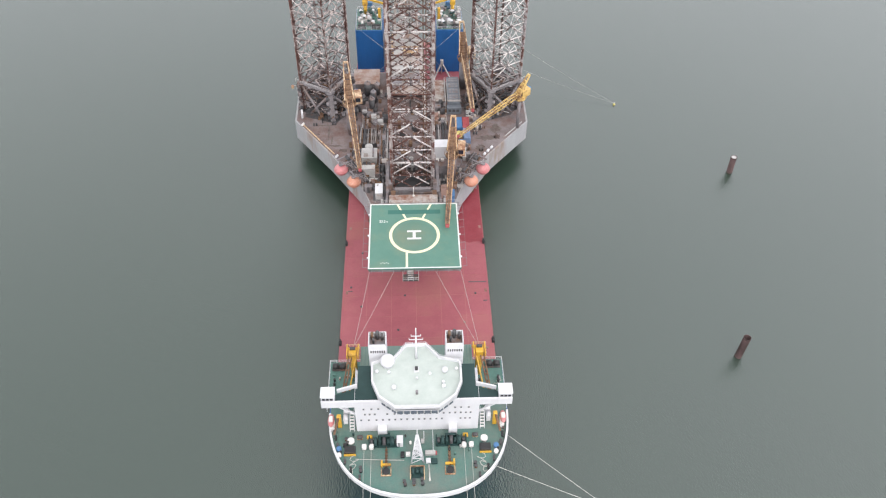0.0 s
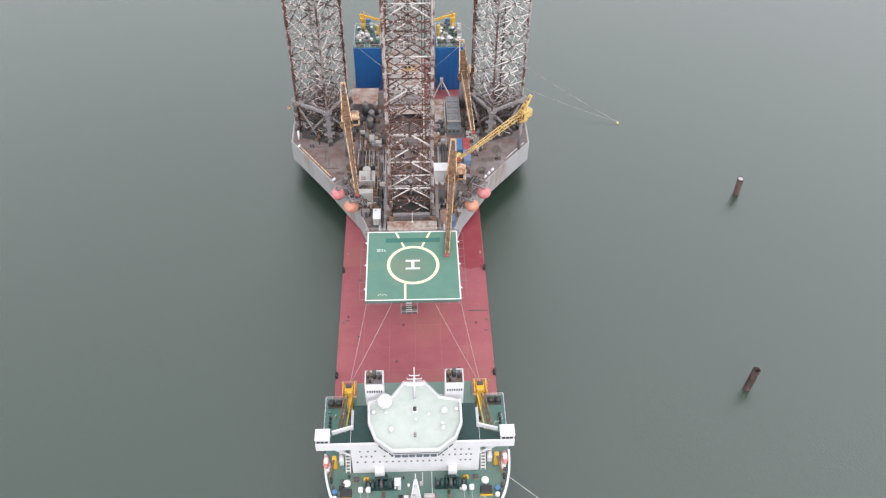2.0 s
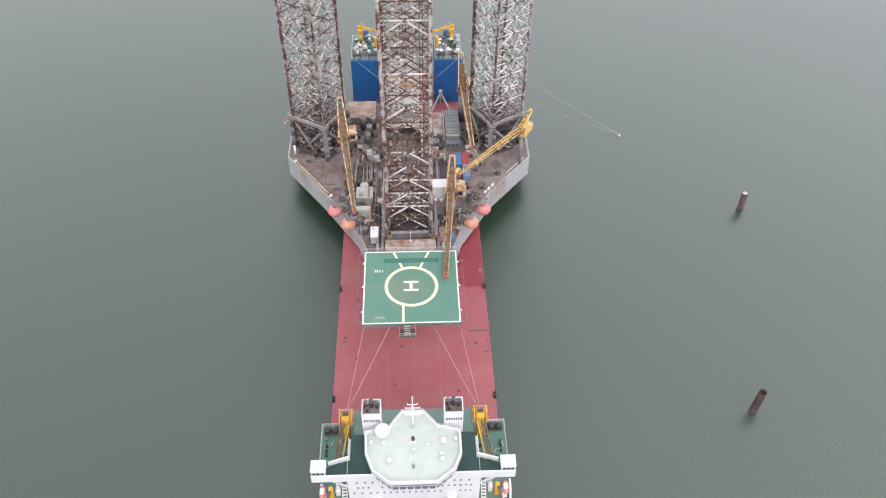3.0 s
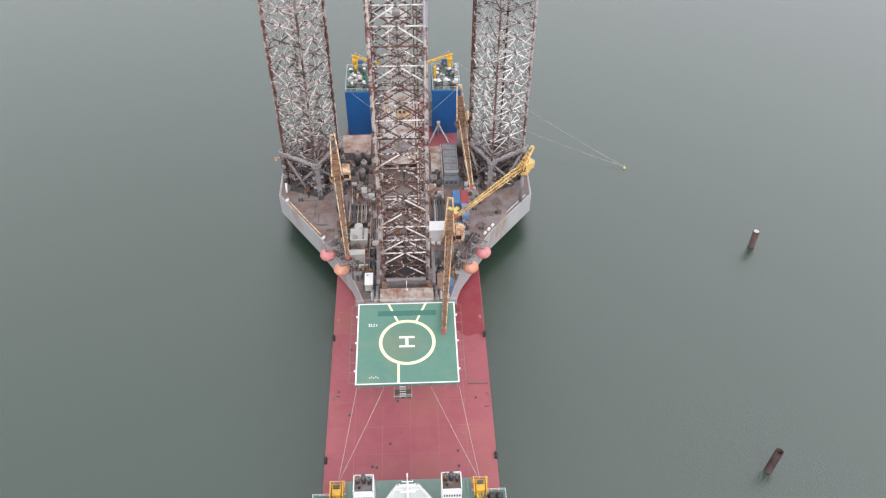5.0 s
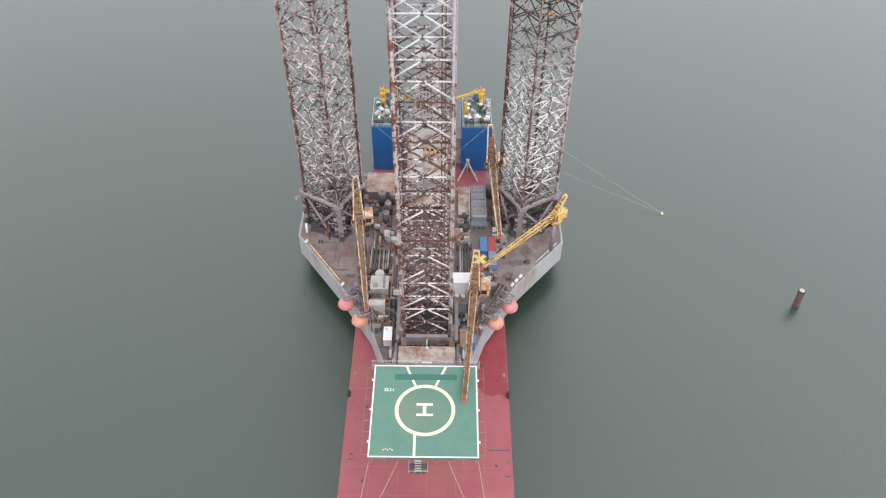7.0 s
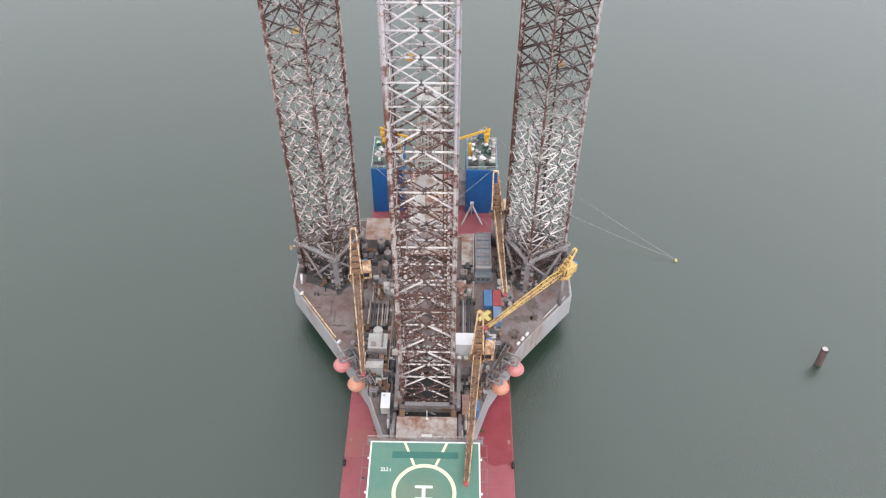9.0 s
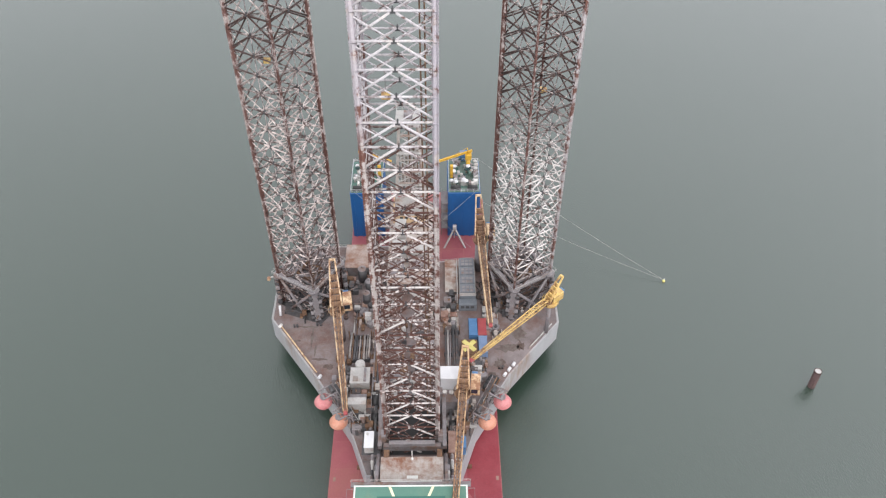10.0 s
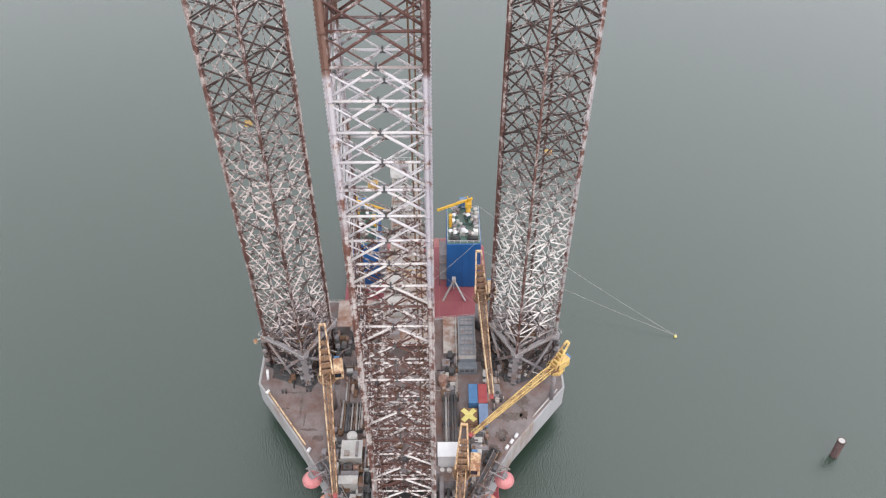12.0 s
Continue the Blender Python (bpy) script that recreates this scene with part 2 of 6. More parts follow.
def water_material():
    m = bpy.data.materials.new("estuary_water")
    m.use_nodes = True
    n, l = m.node_tree.nodes, m.node_tree.links
    bs = n["Principled BSDF"]
    geo = n.new("ShaderNodeNewGeometry")
    big = n.new("ShaderNodeTexNoise")
    big.inputs["Scale"].default_value = 0.006
    big.inputs["Detail"].default_value = 5
    mp = n.new("ShaderNodeMapping")
    mp.inputs["Rotation"].default_value = (0, 0, radians(50))
    mp.inputs["Scale"].default_value = (1.0, 0.55, 1)
    l.new(geo.outputs["Position"], big.inputs["Vector"])
    l.new(geo.outputs["Position"], mp.inputs[0])
    mix = n.new("ShaderNodeMix")
    mix.data_type = "RGBA"
    mix.inputs["A"].default_value = (0.017, 0.036, 0.025, 1)
    mix.inputs["B"].default_value = (0.027, 0.046, 0.033, 1)
    l.new(big.outputs[0], mix.inputs["Factor"])
    l.new(mix.outputs["Result"], bs.inputs["Base Color"])
    bs.inputs["Roughness"].default_value = 0.18
    bs.inputs["IOR"].default_value = 1.6
    bs.inputs["Specular IOR Level"].default_value = 1.0
    last = None
    for scale, dist in ((0.5, 0.03), (2.3, 0.14)):
        w = n.new("ShaderNodeTexNoise")
        w.inputs["Scale"].default_value = scale
        w.inputs["Detail"].default_value = 4
        l.new(mp.outputs[0], w.inputs["Vector"])
        b = n.new("ShaderNodeBump")
        b.inputs["Strength"].default_value = 0.9
        b.inputs["Distance"].default_value = dist
        l.new(w.outputs[0], b.inputs["Height"])
        if last:
            l.new(last.outputs[0], b.inputs["Normal"])
        last = b
    l.new(last.outputs[0], bs.inputs["Normal"])
    return m


M_WATER = water_material()

# ---- mesh helpers ----
IN_WORLD = set()


def box(bm, x0, x1, y0, y1, z0, z1, m=None):
    v = [bm.verts.new((x, y, z)) for z in (z0, z1) for x, y in ((x0, y0), (x1, y0), (x1, y1), (x0, y1))]
    for f in ((3, 2, 1, 0), (4, 5, 6, 7), (0, 1, 5, 4), (1, 2, 6, 5), (2, 3, 7, 6), (3, 0, 4, 7)):
        bm.faces.new([v[i] for i in f])
    if m is not None:
        bmesh.ops.transform(bm, matrix=m, verts=v)
    return v


def tube(bm, a, b, r, n=6, r2=None):
    a, b = Vector(a), Vector(b)
    q = (b - a).to_track_quat("Z", "Y")
    rings = []
    for p, rad in ((a, r), (b, r if r2 is None else r2)):
        rings.append([bm.verts.new(p + q @ Vector((rad * math.cos(2 * math.pi * i / n), rad * math.sin(2 * math.pi * i / n), 0))) for i in range(n)])
    for i in range(n):
        f = bm.faces.new((rings[0][i], rings[0][(i + 1) % n], rings[1][(i + 1) % n], rings[1][i]))
        f.smooth = n > 6
    bm.faces.new(rings[0][::-1])
    bm.faces.new(rings[1])


def beam(bm, a, b, w, h=None):
    """A square bar from a to b."""
    a, b = Vector(a), Vector(b)
    h = w if h is None else h
    d = b - a
    box(bm, -w / 2, w / 2, -h / 2, h / 2, 0, d.length, Matrix.Translation(a) @ d.to_track_quat("Z", "Y").to_matrix().to_4x4())


def prism(bm, pts, z0, z1, taper=1.0):
    lo = [bm.verts.new((x, y, z0)) for x, y in pts]
    hi = [bm.verts.new((x * taper, y * taper, z1)) for x, y in pts]
    n = len(pts)
    for i in range(n):
        bm.faces.new((lo[i], lo[(i + 1) % n], hi[(i + 1) % n], hi[i]))
    bm.faces.new(lo[::-1])
    bm.faces.new(hi)


def strip(bm, pts, w, z0, z1):
    """A low wall of thickness w along a line of points."""
    for (ax, ay), (bx, by) in zip(pts[:-1], pts[1:]):
        d = Vector((bx - ax, by - ay, 0))
        m = Matrix.Translation((ax, ay, 0)) @ Matrix.Rotation(math.atan2(d.y, d.x), 4, "Z")
        box(bm, -w * 0.3, d.length + w * 0.3, -w / 2, w / 2, z0, z1, m)


def ball(bm, c, r, sx=1, sy=1, sz=1, u=20, v=12):
    bmesh.ops.create_uvsphere(bm, u_segments=u, v_segments=v, radius=r, matrix=Matrix.Translation(c) @ Matrix.Diagonal((sx, sy, sz, 1)))
    for f in bm.faces:
        f.smooth = True


def rope(bm, a, b, r=0.09, sag=0.0, n=10):
    a, b = Vector(a), Vector(b)
    pts = [a.lerp(b, i / n) - Vector((0, 0, 4 * sag * (i / n) * (1 - i / n))) for i in range(n + 1)]
    sweep(bm, pts, r)


def sweep(bm, pts, r, k=6):
    """One tube along a line of points."""
    rings = []
    for i, p in enumerate(pts):
        q = (Vector(pts[min(i + 1, len(pts) - 1)]) - Vector(pts[max(i - 1, 0)])).to_track_quat("Z", "Y")
        rings.append([bm.verts.new(Vector(p) + q @ Vector((r * math.cos(2 * math.pi * j / k), r * math.sin(2 * math.pi * j / k), 0))) for j in range(k)])
    for lo, hi in zip(rings[:-1], rings[1:]):
        for j in range(k):
            bm.faces.new((lo[j], lo[(j + 1) % k], hi[(j + 1) % k], hi[j])).smooth = True
    bm.faces.new(rings[0][::-1])
    bm.faces.new(rings[-1])


def wall_band(bm, outer, inner, z0, z1, closed=True):
    """A continuous low wall between an outer and an inner outline."""
    n = len(outer)
    cols = [[bm.verts.new((*outer[i], z0)), bm.verts.new((*outer[i], z1)), bm.verts.new((*inner[i], z1)), bm.verts.new((*inner[i], z0))] for i in range(n)]
    for i in range(n if closed else n - 1):
        a, b = cols[i], cols[(i + 1) % n]
        for j in range(4):
            bm.faces.new((a[j], b[j], b[(j + 1) % 4], a[(j + 1) % 4]))
    if not closed:
        bm.faces.new(cols[0])
        bm.faces.new(cols[-1][::-1])


def mesh_of(bm, name, material, bevel=0.0):
    if bevel:
        bmesh.ops.bevel(bm, geom=bm.edges[:], offset=bevel, segments=1, affect="EDGES", clamp_overlap=True)
    bmesh.ops.recalc_face_normals(bm, faces=bm.faces[:])
    me = bpy.data.meshes.new(name)
    bm.to_mesh(me)
    bm.free()
    me.materials.append(material)
    return me


def part(name, bm, material, parent=None, label="", bevel=0.0):
    me = bm if isinstance(bm, bpy.types.Mesh) else mesh_of(bm, name, material, bevel)
    ob = new(name, me)
    if parent is not None:
        ob.parent = parent
        if parent in IN_WORLD:
            ob.matrix_parent_inverse = Matrix.Translation(parent.location).inverted()
    if label:
        ob["label"] = label
    return ob


def thing(name, loc, label, category, group="", kind="", world=True, rz=0.0):
    """An Empty at the base of a thing. world: its parts are given in world places, else in the thing's own."""
    ob = new(name)
    ob.location = loc
    ob.rotation_euler = (0, 0, radians(rz))
    if world:
        IN_WORLD.add(ob)
    return tagged(ob, label, category, group, kind)


def B(*args, m=None):
    bm = bmesh.new()
    for a in args:
        box(bm, *a, m)
    return bm


def rails(bm, pts, z, h=1.1, step=2.0, r=0.05):
    """A guard rail with posts along a line of points at deck height z."""
    for (ax, ay), (bx, by) in zip(pts[:-1], pts[1:]):
        a, b = Vector((ax, ay, z)), Vector((bx, by, z))
        up = Vector((0, 0, h))
        tube(bm, a + up, b + up, r, 4)
        tube(bm, a + up * 0.55, b + up * 0.55, r * 0.7, 4)
        k = max(1, round((b - a).length / step))
        for i in range(k + 1):
            p = a.lerp(b, i / k)
            tube(bm, p, p + up, r, 4)


# ---- water ----
bm = bmesh.new()
S = 4500
bm.faces.new([bm.verts.new(p) for p in ((-S, -S, 0), (S, -S, 0), (S, S, 0), (-S, S, 0))])
tagged(part("water", bm, M_WATER), "calm grey-green estuary water with fine ripples", "water", kind="structure")

# ---- heavy-lift ship ----
DZ, FZ = 5.1, 20.0
ship = thing("heavy_lift_ship", (0, 45, 0), "heavy-lift ship with a red cargo deck and white bridge house afloat", "ship")


def bow_outline(inset=0.0, n=28, y_aft=-23.6, half=21.7, y0=-39.0, ln=22.3):
    pts = [(half - inset, y_aft)]
    for i in range(n + 1):
        a = math.pi * i / n
        c, s = math.cos(a), math.sin(a)
        pts.append(((half - inset) * math.copysign(abs(c) ** 0.8, c), y0 - (ln - inset) * abs(s) ** 0.9))
    pts.append((-half + inset, y_aft))
    return pts


bm = bmesh.new()
prism(bm, [(21.9, -30), (21.9, 148), (19, 152), (-19, 152), (-22.2, 148), (-22.2, -30)], -7, DZ - 0.03)
hull = part("hull", bm, M_SEAM, ship)
bm = bmesh.new()
n_bow = len(bow_outline())
levels = [[bm.verts.new((x, y, z)) for x, y in bow_outline(half=hw, ln=ln)] for z, hw, ln in ((-7, 15, 9), (1, 16, 10.5), (9, 18.5, 15), (15, 20.8, 19.6), (FZ, 21.7, 22.3))]
for lo, hi in zip(levels[:-1], levels[1:]):
    for i in range(n_bow):
        bm.faces.new((lo[i], lo[(i + 1) % n_bow], hi[(i + 1) % n_bow], hi[i]))
bm.faces.new(levels[0][::-1])
bm.faces.new(levels[-1])
fore = part("forecastle", bm, M_BLUE, ship, "blue bow hull")
bm = bmesh.new()
prism(bm, bow_outline(0.21), FZ + 0.004, FZ + 0.05)
part("foredeck", bm, M_GREEN, fore, "green painted foredeck")
bm = bmesh.new()
wall_band(bm, bow_outline(-0.04)[1:-1], bow_outline(0.45)[1:-1], FZ - 0.3, FZ + 1.0, False)
part("bulwark", bm, M_WHITE, fore, "white bulwark")


def bow_half(y, inset):
    """Half width of the foredeck at y."""
    best = 0.0
    pts = bow_outline(inset)
    for (ax, ay), (bx, by) in zip(pts[:-1], pts[1:]):
        if ax >= 0 and min(ay, by) <= y <= max(ay, by) and ay != by:
            best = max(best, ax + (bx - ax) * (y - ay) / (by - ay))
    return best


# cargo-deck fittings
for y in (-5.6, 34.0):
    for x, s in ((-22.0, 1), (21.7, -1)):
        b = thing("deck_bollard", (x, y, DZ), "black twin bollard at the edge of the red deck", "bollard", "cargo deck bollards")
        part("base", B((x - 0.45, x + 0.45, y - 0.9, y + 0.9, DZ, DZ + 0.12)), M_BLACK, b)
        for d in (-0.5, 0.5):
            bm = bmesh.new()
            tube(bm, (x, y + d, DZ + 0.1), (x, y + d, DZ + 0.95), 0.28, 12)
            tube(bm, (x, y + d, DZ + 0.95), (x, y + d, DZ + 1.05), 0.36, 12)
            part("post", bm, M_BLACK, b)
rng = random.Random(4)
for i in range(26):
    x, y = rng.uniform(-20, 20), rng.choice([rng.uniform(-19, 0), rng.uniform(-19, 30)])
    bm = bmesh.new()
    tube(bm, (x, y, DZ), (x, y, DZ + 0.18), 0.34, 12)
    tube(bm, (x, y, DZ + 0.18), (x, y, DZ + 0.26), 0.2, 8)
    tagged(part("deck_fitting", bm, M_DARK if i % 3 else M_RUSTPLATE), "small round steel fitting on the red deck", "deck fitting", "cargo deck fittings")
for x, y, w in ((18.6, 17.0, 5.5), (-20.0, 14, 1.5), (20.5, 9.5, 1.2)):
    tagged(part("deck_scrape", B((x - w / 2, x + w / 2, y - 0.18, y + 0.18, DZ + 0.004, DZ + 0.02)), M_DARK), "dark steel lashing strip lying on the red deck", "strip")
for s in (-1, 1):
    for y in (-22, 13.5, 41, 60):
        tagged(part("edge_plate", B((s * 20.9 - 0.35, s * 20.9 + 0.35, y - 0.6, y + 0.6, DZ + 0.004, DZ + 0.05)), M_RUSTPLATE), "rusty plate near the red deck's edge", "plate", "edge plates")
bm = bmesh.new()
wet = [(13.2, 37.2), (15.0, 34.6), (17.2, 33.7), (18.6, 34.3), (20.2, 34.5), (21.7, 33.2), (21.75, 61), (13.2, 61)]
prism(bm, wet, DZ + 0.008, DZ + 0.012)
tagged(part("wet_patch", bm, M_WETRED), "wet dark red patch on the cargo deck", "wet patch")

M_PANE = mat("grey_blue_pane", (0.09, 0.11, 0.14), (0.12, 0.14, 0.17), 1.0, 0.15)
# ---- bridge house ----
CX = -0.4
house = thing("bridge_house", (CX, -38, FZ), "white ship's bridge house with a pale mint octagonal roof", "bridge house")
part("front_block", B((-14.9, 14.1, -43.7, -34, FZ, 31.6)), M_WHITE, house, bevel=0.15)
part("aft_block", B((-14.2, 13.5, -34, -23.6, FZ, 27)), M_LTGREEN, house, "light green roofed aft block")
for s in (-1, 1):
    for k in range(4):
        x = CX + s * (10.9 + k * 0.85)
        part("roof_seam", B((x - 0.06, x + 0.06, -33.6, -23.9, 27.0, 27.12)), M_GREEN, house)
bm = bmesh.new()
prism(bm, [(-19.2, -43.9), (18.4, -43.9), (18.4, -41.6), (13.4, -40.0), (13.4, -33.6), (-14.2, -33.6), (-14.2, -40.0), (-19.2, -41.6)], 31.6, 32.6)
part("wing_deck", bm, M_DKGREEN, house, "dark green bridge wing deck")
part("wing_front", B((-22.3, 21.5, -44.25, -43.9, 31.2, 33.7)), M_WHITE, house, bevel=0.06)
OCT = [(-11, -35.0), (-10.8, -40.2), (-9.2, -44.4), (-5.4, -47.5), (4.7, -47.5), (8.6, -44.4), (10.1, -40.6), (10.1, -35.0), (8.4, -34.4), (5.1, -33.6), (1.9, -29.7), (-2.9, -29.8), (-5.8, -33.9), (-8.8, -34.2)]
oc = Vector((-0.45, -38.5))
shrink = lambda k: [tuple(oc + (Vector(p) - oc) * k) for p in OCT]
bm = bmesh.new()
lo = [bm.verts.new((*p, 31.6)) for p in shrink(0.88)]
hi = [bm.verts.new((*p, 34.6)) for p in shrink(0.97)]
for i in range(len(OCT)):
    bm.faces.new((lo[i], lo[(i + 1) % len(OCT)], hi[(i + 1) % len(OCT)], hi[i]))
bm.faces.new(hi)
bm.faces.new(lo[::-1])
wheel = part("wheelhouse", bm, M_LTGREY, house, "slanted grey wheelhouse wall")
for i in list(range(1, 6)):
    a, b = Vector(shrink(0.93)[i]), Vector(shrink(0.93)[i + 1])
    k = max(2, round((b - a).length / 1.5))
    out = (Vector(((a + b) / 2)) - oc).normalized()
    for j in range(k):
        p, q = a.lerp(b, (j + 0.1) / k) + out * 0.12, a.lerp(b, (j + 0.9) / k) + out * 0.12
        bm = bmesh.new()
        d = (q - p)
        box(bm, 0, d.length, -0.04, 0.04, 32.3, 33.7, Matrix.Translation((p.x, p.y, 0)) @ Matrix.Rotation(math.atan2(d.y, d.x), 4, "Z"))
        part("window", bm, M_PANE, wheel)
bm = bmesh.new()
prism(bm, OCT, 34.6, 35.0)
roof = part("roof", bm, M_MINT, house, "pale mint roof deck")
bm = bmesh.new()
wall_band(bm, shrink(1.0), shrink(0.955), 34.3, 35.9)
part("parapet", bm, M_WHITE, roof, "white roof parapet")
bm = bmesh.new()
rails(bm, shrink(0.985) + shrink(0.985)[:1], 35.6, 0.9, 1.8, 0.045)
part("guard_rail", bm, M_WHITE, roof)
# rows of small square windows in the white front
for z, xs in ((29.6, [-12.8, -11, -9.4, 8.4, 9.8, 11.6]), (27.4, [-12.6, -11.5, -10.3, -7.4, -5.7, -4.2, -2.8, -1.4, 0, 1.4, 2.7, 4.2, 5.8, 7.2, 8.5, 9.8, 11, 12.1]), (25.0, [-13.6, -11.8, -10, -8.5, -7, -5.6, -4.2, -2.8, -1.4, 0, 1.3, 2.7, 4.1, 5.4, 9.8, 10.9, 12])):
    for x in xs:
        fr = part("window", B((x - 0.26, x + 0.26, -43.78, -43.69, z - 0.32, z + 0.32)), M_LTGREY, house)
        part("pane", B((x - 0.16, x + 0.16, -43.81, -43.76, z - 0.22, z + 0.22)), M_PANE, fr)
for x0, x1 in ((-9.8, -7.6), (7.0, 9.0)):
    part("front_locker", B((x0, x1, -45.3, -43.7, FZ, FZ + 2.8)), M_WHITE, house, bevel=0.08)
bm = bmesh.new()
rails(bm, [(-14.7, -43.5), (-14.7, -34.2)], 31.6, 1.1, 2)
rails(bm, [(13.9, -43.5), (13.9, -34.2)], 31.6, 1.1, 2)
part("guard_rail", bm, M_WHITE, house)
for s in (-1, 1):
    x0, x1 = sorted((CX + s * 18.8, CX + s * 21.8))
    pod = part("wing_cab", B((x0, x1, -43.9, -41.2, 32.6, 35.0)), M_WHITE, house, "white enclosed wing control cab", 0.1)
    for k in range(3):
        a = x0 + 0.25 + k * (x1 - x0 - 0.4) / 3
        part("window", B((a, a + 0.75, -43.97, -43.88, 33.8, 34.5)), M_GLASS, pod)
    part("cab_roof", B((x0 - 0.12, x1 + 0.12, -44.0, -41.1, 35.0, 35.12)), M_WHITE, pod)
    part("wing_floor", B((x0, x1, -43.9, -41.2, 32.2, 32.6)), M_WHITE, house)
    bm = bmesh.new()
    beam(bm, (CX + s * 18.4, -41.0, 33.2), (CX + s * 13.8, -39.6, 33.2), 0.35, 1.2)
    part("wing_side", bm, M_WHITE, house)
    bm = bmesh.new()
    beam(bm, (CX + s * 14.2, -43, 26.5), (CX + s * 20.4, -43, 31.6), 0.35)
    beam(bm, (CX + s * 14.2, -41, 26.5), (CX + s * 20.4, -41, 31.6), 0.35)
    part("wing_strut", bm, M_WHITE, house)
    # exhaust casing with open top and pipes
    ex = thing("exhaust_casing", (CX + s * 9.0, -31.4, 27), "white exhaust casing with an open grated top", "funnel", "exhaust casings")
    xa, xb = sorted((CX + s * 6.9, CX + s * 11.1))
    bm = bmesh.new()
    box(bm, xa, xb, -33.4, -29.4, 27, 38.6)
    wall = part("body", bm, M_WHITE, ex, bevel=0.1)
    bm = bmesh.new()
    strip(bm, [(xa + .12, -33.3), (xb - .12, -33.3), (xb - .12, -29.5), (xa + .12, -29.5), (xa + .12, -33.3)], 0.22, 38.6, 40.2)
    part("rim", bm, M_WHITE, ex)
    part("grating", B((xa + 0.25, xb - 0.25, -33.15, -29.65, 38.6, 38.7)), M_GREY, ex, "dark grey top grating")
    for k in range(7):
        z = xa + 0.45 + k * 0.52
        part("louvre", B((z, z + 0.3, -33.46, -33.38, 37.3, 38.1)), M_DARK, wall)
    for dx, dy, r, h in ((-1.2, 1.0, 0.35, 2.4), (0.0, 1.1, 0.45, 2.6), (1.1, 0.8, 0.32, 2.2), (-0.9, -0.2, 0.25, 1.8)):
        bm = bmesh.new()
        tube(bm, (CX + s * 9 + dx, -31.4 + dy, 38.7), (CX + s * 9 + dx, -31.4 + dy, 38.7 + h), r, 12)
        tube(bm, (CX + s * 9 + dx, -31.4 + dy, 38.6 + h), (CX + s * 9 + dx, -31.9 + dy, 39.0 + h), r * 0.9, 12)
        part("exhaust_pipe", bm, M_BRN if dx < -1 else M_DARK, ex)

# roof equipment
RZF = 35.0
dome = thing("satellite_dome", (-7.1, -35, RZF), "large white satellite dome on the mint roof", "satellite dome")
bm = bmesh.new()
ball(bm, (-7.1, -35.2, RZF + 1.6), 1.75, sz=0.9)
part("shell", bm, M_WHITE, dome)
bm = bmesh.new()
tube(bm, (-7.1, -35.2, RZF), (-7.1, -35.2, RZF + 0.6), 1.2, 20)
part("base", bm, M_WHITE, dome)
for x, y, r in ((-9.6, -37.4, .45), (-6.8, -37.6, .4), (-5.6, -42, .6), (6.2, -37.6, .75), (8.9, -37.0, .42), (2.7, -38.2, .4), (5.8, -41.8, .5), (-0.3, -39.4, .35), (5.7, -40.6, .4)):
    d = thing("antenna_dome", (x, y, RZF), "small white antenna dome on the mint roof", "antenna", "roof antenna domes")
    bm = bmesh.new()
    ball(bm, (x, y, RZF + r * 1.3), r, u=14, v=8)
    part("shell", bm, M_WHITE, d)
    bm = bmesh.new()
    tube(bm, (x, y, RZF), (x, y, RZF + r), r * 0.45, 10)
    part("stem", bm, M_WHITE, d)
mast = thing("radar_mast", (-0.4, -33.5, RZF), "white radar mast with crossbars on the bridge roof", "mast")
bm = bmesh.new()
tube(bm, (-0.4, -33.5, RZF), (-0.4, -31.8, 41), 0.32, 12, 0.2)
tube(bm, (-0.4, -31.8, 41), (-0.4, -31.6, 44), 0.12, 8)
part("post", bm, M_WHITE, mast)
for z, w in ((38.5, 2.4), (40.5, 1.6), (41.8, 1.1)):
    bm = bmesh.new()
    beam(bm, (-0.4 - w, -32.2, z), (-0.4 + w, -32.2, z), 0.16)
    for k in (-1, 0, 1):
        tube(bm, (-0.4 + k * w, -32.2, z), (-0.4 + k * w, -32.2, z + 0.6), 0.06, 6)
    part("crossbar", bm, M_WHITE, mast)
part("radar_scanner", B((-2.0, 1.2, -33.3, -33.0, 39.3, 39.6)), M_WHITE, mast)
part("platform", B((-1.0, 0.2, -37.6, -36.2, RZF, RZF + 0.4)), M_WHITE, mast, "white compass platform", 0.05)
part("compass", B((-0.8, 0.0, -37.4, -36.6, RZF + 0.4, RZF + 1.4)), M_BLACK, mast, "black compass cover", 0.2)
bm = bmesh.new()
tube(bm, (-0.4, -43.4, RZF), (-0.4, -43.4, RZF + 1.1), 0.3, 10)
tagged(part("roof_vent", bm, M_GREY), "small grey vent post on the mint roof", "vent")

